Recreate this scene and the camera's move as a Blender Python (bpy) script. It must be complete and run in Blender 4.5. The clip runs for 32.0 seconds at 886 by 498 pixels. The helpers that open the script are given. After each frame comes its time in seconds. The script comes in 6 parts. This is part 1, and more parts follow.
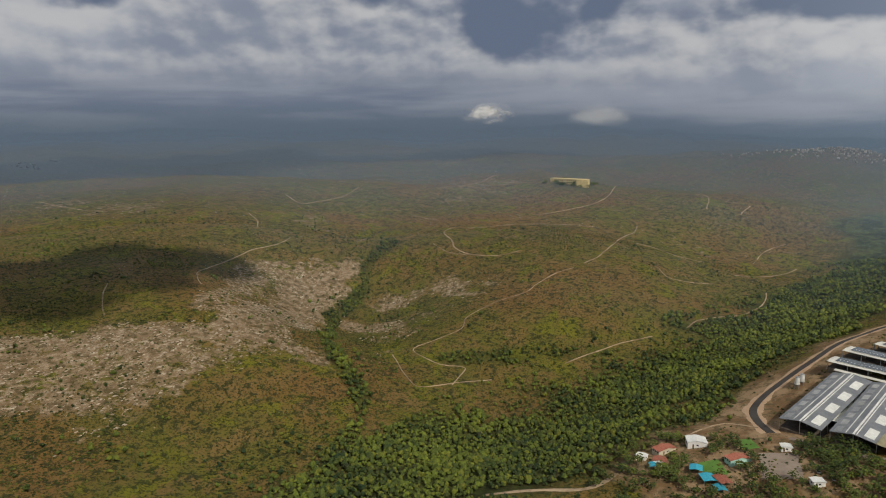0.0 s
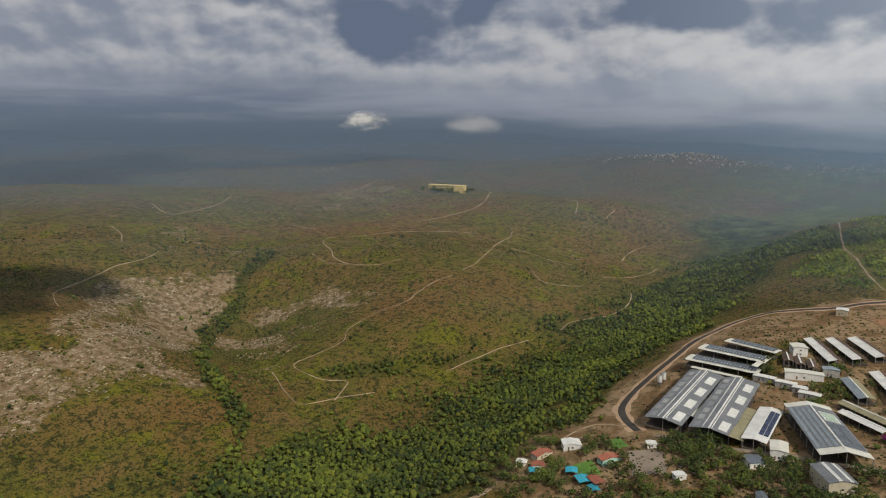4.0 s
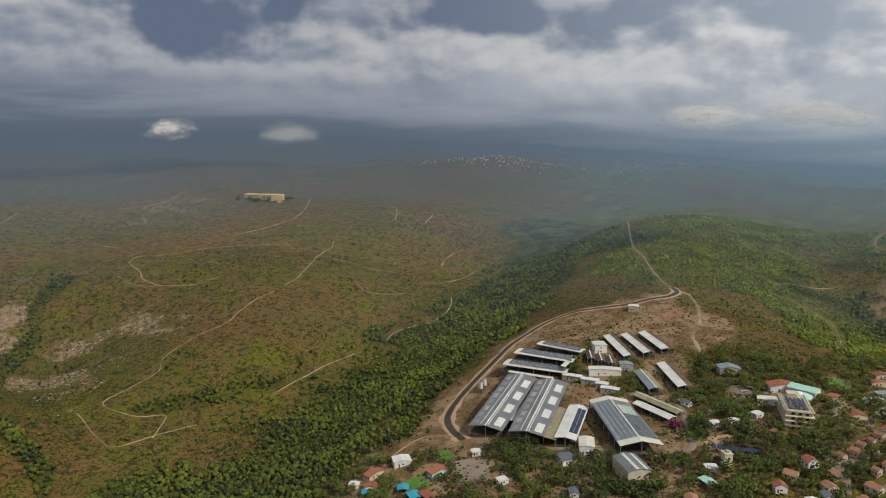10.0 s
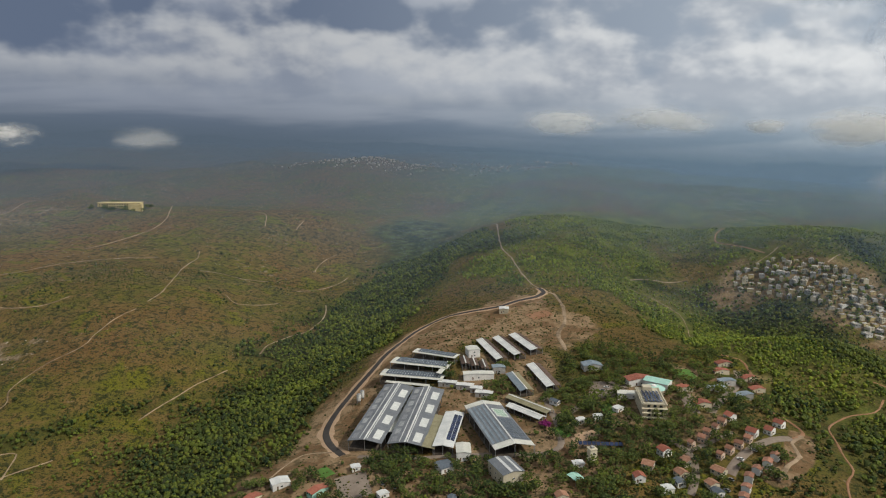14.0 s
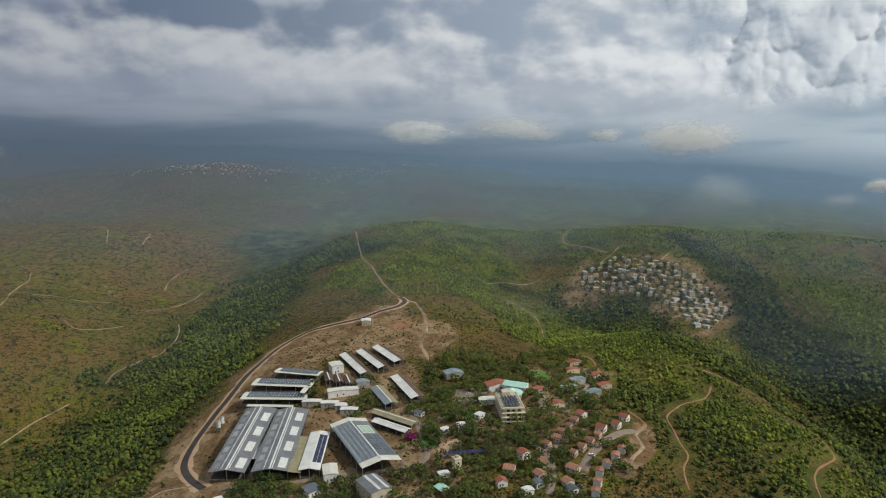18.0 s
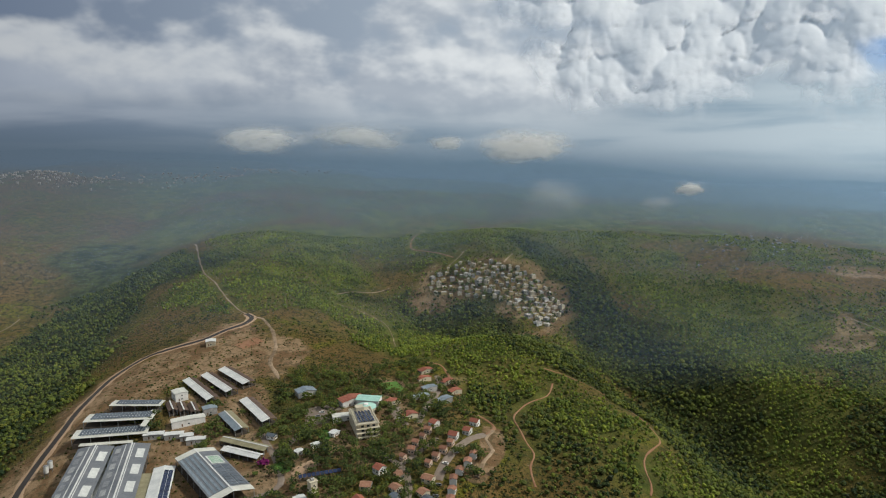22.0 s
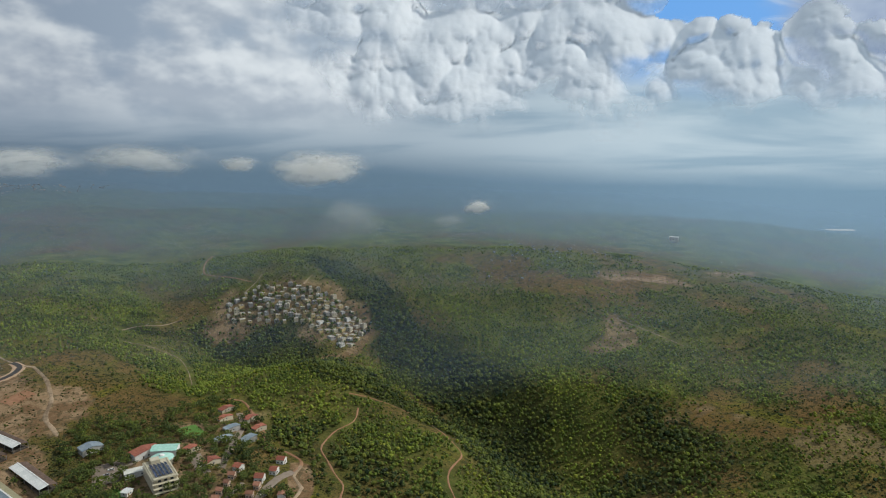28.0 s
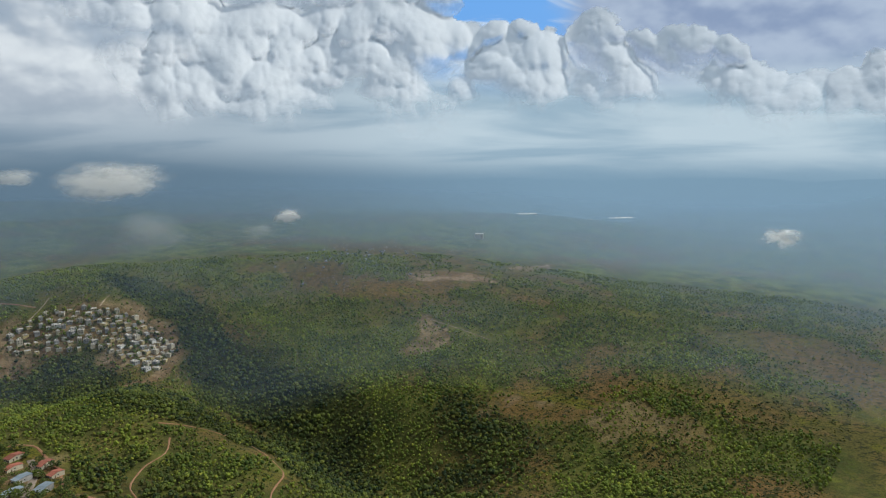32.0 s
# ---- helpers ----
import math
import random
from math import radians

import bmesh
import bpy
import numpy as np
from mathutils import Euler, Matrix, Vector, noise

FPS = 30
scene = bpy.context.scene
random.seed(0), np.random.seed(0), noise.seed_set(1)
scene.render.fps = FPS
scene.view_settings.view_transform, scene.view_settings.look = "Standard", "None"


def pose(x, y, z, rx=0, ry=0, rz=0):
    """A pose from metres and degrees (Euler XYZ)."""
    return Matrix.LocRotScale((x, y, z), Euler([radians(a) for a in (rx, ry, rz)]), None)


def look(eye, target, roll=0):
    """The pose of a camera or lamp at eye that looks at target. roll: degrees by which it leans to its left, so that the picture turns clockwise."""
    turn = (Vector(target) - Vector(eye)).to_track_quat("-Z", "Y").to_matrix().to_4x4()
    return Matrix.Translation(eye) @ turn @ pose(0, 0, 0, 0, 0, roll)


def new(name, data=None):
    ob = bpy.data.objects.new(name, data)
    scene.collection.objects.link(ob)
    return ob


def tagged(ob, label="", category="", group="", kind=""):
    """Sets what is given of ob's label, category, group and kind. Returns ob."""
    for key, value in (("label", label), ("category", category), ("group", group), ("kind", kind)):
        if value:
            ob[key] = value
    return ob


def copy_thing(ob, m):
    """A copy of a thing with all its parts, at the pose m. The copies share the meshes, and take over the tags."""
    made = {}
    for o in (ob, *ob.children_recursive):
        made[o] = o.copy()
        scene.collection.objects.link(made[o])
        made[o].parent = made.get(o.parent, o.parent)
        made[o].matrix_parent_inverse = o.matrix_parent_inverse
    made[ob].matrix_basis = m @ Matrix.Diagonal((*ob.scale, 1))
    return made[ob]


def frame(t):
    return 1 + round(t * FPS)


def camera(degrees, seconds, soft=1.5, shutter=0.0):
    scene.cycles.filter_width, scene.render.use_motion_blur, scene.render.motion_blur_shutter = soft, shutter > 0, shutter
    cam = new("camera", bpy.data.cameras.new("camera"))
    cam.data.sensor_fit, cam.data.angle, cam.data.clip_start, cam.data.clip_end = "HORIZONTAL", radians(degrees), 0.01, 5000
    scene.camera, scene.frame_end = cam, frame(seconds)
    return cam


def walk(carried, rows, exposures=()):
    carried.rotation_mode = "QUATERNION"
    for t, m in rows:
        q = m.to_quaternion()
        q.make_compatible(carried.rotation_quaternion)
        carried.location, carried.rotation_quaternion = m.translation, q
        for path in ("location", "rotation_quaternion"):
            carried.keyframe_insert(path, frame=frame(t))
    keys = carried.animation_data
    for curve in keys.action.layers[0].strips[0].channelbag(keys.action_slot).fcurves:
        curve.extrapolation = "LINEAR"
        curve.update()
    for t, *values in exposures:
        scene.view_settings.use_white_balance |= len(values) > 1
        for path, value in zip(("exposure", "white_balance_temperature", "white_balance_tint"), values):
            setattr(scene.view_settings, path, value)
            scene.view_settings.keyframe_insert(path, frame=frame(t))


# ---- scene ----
# ---- camera: a drone that rises straight up while it turns to the right ----
cam = camera(64.82, 32.0, soft=1.1)
# seconds, x, y, z, heading (clockwise from +y), dip, lean
FLIGHT = [
    (0, 0.00, 0.00, 184.00, 50.554, 10.151, 0.240),
    (1, 0.44, 0.02, 185.84, 53.075, 10.094, 0.131),
    (2, 0.64, 0.01, 187.90, 55.596, 10.037, 0.022),
    (3, 0.66, -0.02, 190.14, 58.089, 9.989, -0.062),
    (4.5, 0.41, -0.11, 193.77, 61.734, 9.941, -0.120),
    (6, -0.09, -0.25, 197.67, 65.370, 9.920, -0.133),
    (7, -0.50, -0.38, 200.38, 67.844, 9.933, -0.120),
    (8, -0.97, -0.54, 203.16, 70.338, 9.961, -0.092),
    (9, -1.45, -0.72, 205.99, 72.828, 9.986, -0.065),
    (10, -1.94, -0.92, 208.86, 75.284, 9.992, -0.042),
    (11, -2.41, -1.14, 211.75, 77.778, 10.013, -0.025),
    (12, -2.87, -1.37, 214.66, 80.379, 10.087, -0.030),
    (13, -3.29, -1.62, 217.58, 83.050, 10.166, -0.032),
    (14.5, -3.86, -2.01, 221.97, 87.163, 10.205, 0.037),
    (16, -4.33, -2.39, 226.35, 91.418, 10.197, 0.130),
    (17, -4.60, -2.65, 229.28, 94.341, 10.188, 0.149),
    (18, -4.83, -2.88, 232.22, 97.347, 10.174, 0.111),
    (19, -5.04, -3.10, 235.16, 100.398, 10.168, 0.069),
    (20, -5.23, -3.29, 238.13, 103.434, 10.196, 0.065),
    (21, -5.43, -3.44, 241.13, 106.535, 10.223, 0.073),
    (22, -5.64, -3.55, 244.17, 109.895, 10.233, 0.090),
    (23, -5.90, -3.60, 247.27, 113.113, 10.204, 0.099),
    (24, -6.21, -3.59, 250.45, 115.738, 10.095, 0.077),
    (25.5, -6.86, -3.44, 255.39, 119.601, 9.941, -0.008),
    (27, -7.80, -3.08, 260.63, 123.625, 9.821, -0.136),
    (28, -8.65, -2.71, 264.33, 126.472, 9.761, -0.161),
    (29, -9.72, -2.22, 268.22, 129.350, 9.686, -0.096),
    (29.5, -10.35, -1.92, 270.24, 130.900, 9.666, -0.052),
    (30, -11.05, -1.59, 272.33, 132.859, 9.690, -0.021),
    (30.5, -11.82, -1.23, 274.48, 135.213, 9.775, -0.007),
    (31, -12.68, -0.82, 276.70, 137.555, 9.905, -0.002),
    (31.5, -13.62, -0.38, 279.00, 139.813, 10.053, -0.000),
    (32, -14.66, 0.11, 281.37, 141.846, 10.192, 0.003),
]
walk(cam, [(t, pose(x, y, z, 90 - dip, 0, -head) @ pose(0, 0, 0, 0, 0, -lean)) for t, x, y, z, head, dip, lean in FLIGHT],
     exposures=[(0, 0.08, 6500, 10), (9, 0.06, 6450, 10), (17, 0.05, 6200, 8), (24, 0.04, 6100, 7), (28, 0.04, 5950, 6), (32, 0.06, 5900, 6)])

# ---- light: broken cloud, sun high on the right behind the camera ----
SUN_AZ, SUN_EL = radians(205), radians(44)
sun_to = Vector((math.sin(SUN_AZ) * math.cos(SUN_EL), math.cos(SUN_AZ) * math.cos(SUN_EL), math.sin(SUN_EL)))
sun = new("sun", bpy.data.lights.new("sun", "SUN"))
sun.data.energy, sun.data.angle, sun.data.color = 3.1, radians(2.4), (1.0, 0.93, 0.82)
sun.matrix_world = look(sun_to * 1000, (0, 0, 0))


class Nodes:
    """Short hand for node trees."""

    def __init__(self, tree):
        self.tree = tree
        tree.nodes.clear()

    def add(self, kind):
        return self.tree.nodes.new(kind)

    def link(self, a, b):
        self.tree.links.new(a, b)

    def put(self, socket, v):
        if hasattr(v, "links"):
            self.link(v, socket)
        else:
            socket.default_value = v

    def math(self, op, a, b=0.0, clamp=False):
        n = self.add("ShaderNodeMath")
        n.operation, n.use_clamp = op, clamp
        self.put(n.inputs[0], a), self.put(n.inputs[1], b)
        return n.outputs[0]

    def ramp(self, v, lo, hi, a=0.0, b=1.0):
        n = self.add("ShaderNodeMapRange")
        n.interpolation_type, n.clamp = "SMOOTHSTEP", True
        self.put(n.inputs[0], v)
        for i, q in zip((1, 2, 3, 4), (lo, hi, a, b)):
            n.inputs[i].default_value = q
        return n.outputs[0]

    def mix(self, f, a, b, blend="MIX"):
        n = self.add("ShaderNodeMix")
        n.data_type, n.blend_type = "RGBA", blend
        self.put(n.inputs[0], f)
        for s, v in ((n.inputs[6], a), (n.inputs[7], b)):
            self.put(s, v if hasattr(v, "links") else (*v, 1))
        return n.outputs[2]

    def noise(self, vec, scale, detail=4.0, rough=0.55, distort=0.0):
        n = self.add("ShaderNodeTexNoise")
        self.link(vec, n.inputs["Vector"])
        for k, v in (("Scale", scale), ("Detail", detail), ("Roughness", rough), ("Distortion", distort)):
            n.inputs[k].default_value = v
        return n.outputs[0]

    def scaled(self, vec, s, offset=(0, 0, 0)):
        n = self.add("ShaderNodeMapping")
        self.link(vec, n.inputs[0])
        n.inputs[1].default_value, n.inputs[3].default_value = offset, s
        return n.outputs[0]


world = bpy.data.worlds.new("sky")
scene.world = world
world.use_nodes = True
w = Nodes(world.node_tree)
sky = w.add("ShaderNodeTexSky")
sky.sky_type, sky.sun_disc, sky.sun_elevation, sky.sun_rotation = "NISHITA", False, SUN_EL, SUN_AZ
sky.air_density, sky.dust_density = 1.6, 2.5
clear = w.mix(1.0, sky.outputs[0], (0.11, 0.11, 0.11), "MULTIPLY")
way = w.add("ShaderNodeTexCoord").outputs["Generated"]
axes = w.add("ShaderNodeSeparateXYZ")
w.link(way, axes.inputs[0])
up = w.math("MULTIPLY", w.math("ARCSINE", axes.outputs[2]), 57.296)
bearing = w.math("MULTIPLY", w.math("ARCTAN2", axes.outputs[0], axes.outputs[1]), 57.296)
south = w.ramp(bearing, 66, 122)
# the skyline sinks from the hills in the north-east to the plain in the south
skyline = w.add("ShaderNodeMapRange")
w.link(bearing, skyline.inputs[0])
for i, q in zip((1, 2, 3, 4), (55.0, 140.0, -0.7, -4.6)):
    skyline.inputs[i].default_value = q
over = w.math("SUBTRACT", up, skyline.outputs[0])
chart = w.add("ShaderNodeCombineXYZ")
w.link(w.math("MULTIPLY", bearing, 0.1), chart.inputs[0]), w.link(w.math("MULTIPLY", up, 0.16), chart.inputs[1])
chart.inputs[2].default_value = 3.7


def masses(offset, scale=1.0, detail=5.0, rough_=0.46):
    """Broken cloud of soft rounded masses."""
    return w.noise(w.scaled(chart.outputs[0], (1, 1, 1), offset), scale, detail, rough_)


thick = masses((0.0, 0.0, 0.0))
lit = w.ramp(w.math("SUBTRACT", thick, masses((0.05, 0.11, 0.0))), -0.07, 0.09)
broad = masses((4.0, 2.0, 1.0), 0.55, 3.0, 0.5)
body = w.ramp(w.math("ADD", thick, w.ramp(over, 4.5, 10.0, 0.16, 0.0)), 0.40, 0.53)
gap = w.mix(south, (0.115, 0.146, 0.212), (0.37, 0.42, 0.48))
grey = w.mix(south, w.mix(w.ramp(broad, 0.4, 0.6), (0.205, 0.232, 0.292), (0.290, 0.316, 0.370)), w.mix(w.ramp(broad, 0.4, 0.6), (0.42, 0.45, 0.49), (0.55, 0.57, 0.585)))
white_top = w.mix(south, (0.44, 0.445, 0.455), (0.74, 0.74, 0.73))
deck = w.mix(body, gap, w.mix(w.math("MULTIPLY", lit, w.ramp(over, 2.5, 7.0, 0.25, 1.0)), grey, white_top))
# open sky and a dull bank over the plain
blue = w.mix(w.math("MULTIPLY", w.ramp(w.noise(w.scaled(chart.outputs[0], (0.7, 2.0, 1.0), (3.0, 1.0, 2.0)), 1.6, 5.0, 0.55, 0.5), 0.47, 0.62), 0.8), w.mix(0.2, (0.10, 0.34, 0.80), clear), (0.66, 0.70, 0.74))
dull = w.mix(lit, (0.27, 0.325, 0.45), (0.44, 0.49, 0.58))
plain_sky = w.mix(w.ramp(w.math("ADD", bearing, w.math("MULTIPLY", w.math("SUBTRACT", thick, 0.5), 16.0)), 147, 152), blue, dull)
deck = w.mix(w.ramp(bearing, 136, 143), deck, plain_sky)
# layered haze under the clouds
bands = w.noise(w.scaled(chart.outputs[0], (0.5, 2.4, 1.0), (3.0, 1.0, 2.0)), 1.0, 5.0, 0.5, 0.3)
streak = w.ramp(bands, 0.40, 0.62)
low_north = w.mix(streak, (0.130, 0.160, 0.215), (0.230, 0.255, 0.305))
low_mid = w.mix(streak, (0.235, 0.300, 0.360), (0.370, 0.420, 0.460))
low_far = w.mix(streak, (0.34, 0.435, 0.50), (0.53, 0.60, 0.63))
low_band = w.mix(w.ramp(bearing, 118, 148), w.mix(south, low_north, low_mid), low_far)
final = w.mix(w.ramp(w.math("SUBTRACT", w.math("ADD", over, w.math("MULTIPLY", w.math("SUBTRACT", broad, 0.5), 3.0)), w.ramp(bearing, 112, 140, 0.0, 4.6)), 1.6, 5.6), low_band, deck)
haze = w.mix(w.ramp(bearing, 118, 155), w.mix(south, (0.090, 0.118, 0.152), (0.135, 0.195, 0.248)), (0.215, 0.315, 0.395))
final = w.mix(w.ramp(up, 16.0, 40.0), final, (0.50, 0.53, 0.57))
final = w.mix(w.ramp(over, -0.4, 3.2), haze, final)
back = w.add("ShaderNodeBackground")
w.link(final, back.inputs[0])
back.inputs[1].default_value = 1.0
w.link(back.outputs[0], w.add("ShaderNodeOutputWorld").inputs[0])


# ---- materials ----
def surface(name, a, b, scale=0.4, rough=0.8, metal=0.0, bump=0.1, spread=0.0, island=False, stripes=0.0):
    """A weathered surface between the colours a and b, at two scales; spread: how far pieces differ from one another;
    stripes: metres between the ribs of a corrugated sheet, along the local y axis."""
    m = bpy.data.materials.new(name)
    m.use_nodes = True
    n = Nodes(m.node_tree)
    place = n.add("ShaderNodeTexCoord").outputs["Object"]
    large = n.noise(place, scale, 5.0, 0.6)
    small = n.noise(place, scale * 7.0, 4.0, 0.65)
    amount = n.ramp(n.math("ADD", n.math("MULTIPLY", large, 0.65), n.math("MULTIPLY", small, 0.35)), 0.36, 0.64)
    colour = n.mix(amount, a, b)
    if spread:
        r = n.add("ShaderNodeNewGeometry").outputs["Random Per Island"] if island else n.add("ShaderNodeObjectInfo").outputs["Random"]
        colour = n.mix(1.0, colour, n.mix(r, (1 - spread,) * 3, (1 + spread,) * 3), "MULTIPLY")
    height = small
    if stripes:
        xyz = n.add("ShaderNodeSeparateXYZ")
        n.link(place, xyz.inputs[0])
        height = n.math("SINE", n.math("MULTIPLY", xyz.outputs[0], 6.283 / stripes))
        colour = n.mix(n.ramp(height, 0.2, 1.0, 0.0, 0.22), colour, (0.5 * a[0], 0.5 * a[1], 0.5 * a[2]))
    shade = n.add("ShaderNodeBsdfPrincipled")
    n.link(colour, shade.inputs["Base Color"])
    shade.inputs["Roughness"].default_value, shade.inputs["Metallic"].default_value = rough, metal
    shade.inputs["Specular IOR Level"].default_value = 0.3
    if bump:
        b_ = n.add("ShaderNodeBump")
        b_.inputs["Strength"].default_value, b_.inputs["Distance"].default_value = bump, 0.1
        n.link(height, b_.inputs["Height"]), n.link(b_.outputs[0], shade.inputs["Normal"])
    n.link(shade.outputs[0], n.add("ShaderNodeOutputMaterial").inputs[0])
    return m


def foliage(name, dark, light, island=True):
    """Leaves: every clump its own green, a little light through them."""
    m = bpy.data.materials.new(name)
    m.use_nodes = True
    n = Nodes(m.node_tree)
    geo = n.add("ShaderNodeNewGeometry")
    r = geo.outputs["Random Per Island"]
    patch = n.noise(geo.outputs["Position"], 0.018, 3.0, 0.6)
    grain = n.noise(geo.outputs["Position"], 1.3, 3.0, 0.7)
    f = n.math("ADD", n.math("MULTIPLY", n.math("POWER", r, 1.5), 0.7), n.math("ADD", n.math("MULTIPLY", n.ramp(patch, 0.40, 0.66), 0.45), n.math("MULTIPLY", n.math("SUBTRACT", grain, 0.5), 0.7)), True)
    shade = n.add("ShaderNodeBsdfPrincipled")
    colour = n.mix(f, dark, light)
    odd = n.math("FRACT", n.math("MULTIPLY", r, 17.31))
    colour = n.mix(n.ramp(odd, 0.70, 1.0, 0.0, 0.55), colour, (light[0] * 1.25, light[1] * 0.98, light[2] * 0.9))
    colour = n.mix(n.ramp(odd, 0.22, 0.0, 0.0, 0.65), colour, (dark[0] * 1.5 + 0.008, dark[1] * 1.02, dark[2] * 1.3))
    n.link(colour, shade.inputs["Base Color"])
    shade.inputs["Roughness"].default_value, shade.inputs["Specular IOR Level"].default_value = 0.75, 0.15
    b_ = n.add("ShaderNodeBump")
    b_.inputs["Strength"].default_value, b_.inputs["Distance"].default_value = 0.9, 0.5
    n.link(n.noise(geo.outputs["Position"], 0.9, 4.0, 0.7), b_.inputs["Height"]), n.link(b_.outputs[0], shade.inputs["Normal"])
    n.link(shade.outputs[0], n.add("ShaderNodeOutputMaterial").inputs[0])
    return m


ROOF_GREY = surface("grey_sheet_roof", (0.15, 0.16, 0.17), (0.22, 0.225, 0.23), 0.12, 0.5, 0.3, 0.3, stripes=1.2)
ROOF_PALE = surface("pale_sheet_roof", (0.52, 0.52, 0.49), (0.68, 0.67, 0.62), 0.15, 0.5, 0.0, 0.2, stripes=1.0)
ROOF_CREAM = surface("cream_sheet_roof", (0.50, 0.49, 0.42), (0.62, 0.60, 0.52), 0.15, 0.55, 0.0, 0.2, stripes=1.0)
ROOF_OLIVE = surface("olive_sheet_roof", (0.20, 0.18, 0.10), (0.28, 0.25, 0.15), 0.2, 0.7, 0.0, 0.2, stripes=1.0)
ROOF_RED = surface("red_tile_roof", (0.24, 0.075, 0.045), (0.33, 0.12, 0.075), 0.6, 0.8, 0.0, 0.3, 0.25, stripes=0.4)
ROOF_PINK = surface("faded_tile_roof", (0.25, 0.112, 0.066), (0.34, 0.175, 0.11), 0.6, 0.8, 0.0, 0.3, 0.2, stripes=0.4)
ROOF_BROWN = surface("brown_tile_roof", (0.25, 0.12, 0.07), (0.34, 0.19, 0.12), 0.6, 0.85, 0.0, 0.3, 0.2, stripes=0.4)
ROOF_RUST = surface("rusty_sheet_roof", (0.07, 0.045, 0.032), (0.13, 0.085, 0.06), 0.3, 0.8, 0.0, 0.3, 0.2, stripes=0.8)
ROOF_SLATE = surface("blue_grey_roof", (0.18, 0.22, 0.25), (0.27, 0.31, 0.33), 0.3, 0.5, 0.1, 0.2, 0.15, stripes=0.6)
ROOF_MINT = surface("mint_green_roof", (0.30, 0.52, 0.42), (0.42, 0.63, 0.53), 0.3, 0.5, 0.0, 0.1, stripes=0.7)
ROOF_BLUE = surface("blue_shade_cloth", (0.02, 0.20, 0.28), (0.04, 0.30, 0.38), 0.6, 0.7, 0.0, 0.1, 0.2)
SOLAR = surface("solar_glass", (0.012, 0.02, 0.05), (0.025, 0.035, 0.075), 1.5, 0.18, 0.0, 0.0, 0.2)
SOLAR_PALE = surface("tilted_solar_glass", (0.07, 0.085, 0.10), (0.12, 0.135, 0.15), 0.6, 0.25, 0.0, 0.0, 0.15)
SKYLIGHT = surface("fibreglass_skylight", (0.50, 0.50, 0.46), (0.62, 0.62, 0.57), 0.4, 0.5, 0.0, 0.1, 0.06)
GREENHOUSE = surface("green_glazing", (0.10, 0.24, 0.12), (0.16, 0.32, 0.18), 0.5, 0.3, 0.0, 0.0, 0.1)
SHEET_WORN = surface("worn_sheet", (0.24, 0.245, 0.24), (0.36, 0.36, 0.345), 0.3, 0.6, 0.1, 0.2, 0.2)
STEEL = surface("galvanised_steel", (0.25, 0.25, 0.25), (0.34, 0.34, 0.33), 1.0, 0.45, 0.6, 0.1)
# very dark brown, for the floor slabs of the open sheds
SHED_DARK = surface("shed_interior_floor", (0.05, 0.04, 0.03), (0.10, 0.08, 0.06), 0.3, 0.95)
WALL_CREAM = surface("cream_render", (0.46, 0.40, 0.28), (0.56, 0.50, 0.37), 0.3, 0.9, 0.0, 0.15, 0.12)
WALL_WHITE = surface("white_render", (0.62, 0.60, 0.55), (0.76, 0.74, 0.69), 0.3, 0.9, 0.0, 0.15, 0.10)
WALL_GREY = surface("raw_concrete", (0.26, 0.25, 0.23), (0.40, 0.38, 0.34), 0.3, 0.9, 0.0, 0.2, 0.25)
# far town walls: dulled to grey, distance haze put into the base colour
WALL_FAR = surface("haze_dulled_town_walls", (0.17, 0.18, 0.19), (0.30, 0.30, 0.30), 0.02, 0.9, 0.0, 0.1)
WALL_PINK = surface("pink_render", (0.46, 0.33, 0.24), (0.56, 0.43, 0.33), 0.3, 0.9, 0.0, 0.15, 0.12)
ROOF_FLAT = surface("flat_roof_screed", (0.27, 0.24, 0.20), (0.45, 0.41, 0.345), 0.3, 0.9, 0.0, 0.2, 0.35)
WALL_STONE = surface("yellow_stone", (0.46, 0.36, 0.15), (0.58, 0.47, 0.23), 0.2, 0.9, 0.0, 0.3, 0.08)
GLASS = surface("window_glass", (0.02, 0.025, 0.03), (0.04, 0.05, 0.055), 0.6, 0.1, 0.0, 0.0, 0.3)
DOOR = surface("painted_door", (0.12, 0.08, 0.05), (0.18, 0.12, 0.08), 1.0, 0.6, 0.0, 0.1, 0.3)
ASPHALT = surface("asphalt", (0.036, 0.031, 0.027), (0.055, 0.048, 0.042), 0.05, 1.0, 0.0, 0.1)
LANE = surface("worn_lane", (0.17, 0.13, 0.10), (0.25, 0.20, 0.155), 0.05, 0.95, 0.0, 0.2)
PAINT = surface("road_paint", (0.55, 0.55, 0.52), (0.7, 0.7, 0.66), 0.5, 0.8)
DIRT = surface("pale_dirt", (0.125, 0.085, 0.048), (0.36, 0.265, 0.17), 0.035, 0.95, 0.0, 0.3)
EARTH = surface("red_earth", (0.20, 0.095, 0.048), (0.30, 0.165, 0.09), 0.04, 0.95, 0.0, 0.4)
ROCK = surface("limestone", (0.24, 0.19, 0.13), (0.36, 0.30, 0.22), 0.5, 0.9, 0.0, 0.5, 0.3, island=True)
BARK = surface("bark", (0.09, 0.065, 0.045), (0.15, 0.11, 0.08), 1.5, 0.95, 0.0, 0.4)
LAWN = surface("watered_lawn", (0.06, 0.13, 0.02), (0.10, 0.20, 0.035), 0.15, 0.9, 0.0, 0.3)
SAND = surface("sand_court", (0.34, 0.22, 0.13), (0.42, 0.29, 0.18), 0.15, 0.95, 0.0, 0.1)
PALM_GREEN = foliage("garden_leaves", (0.020, 0.036, 0.010), (0.105, 0.130, 0.026))
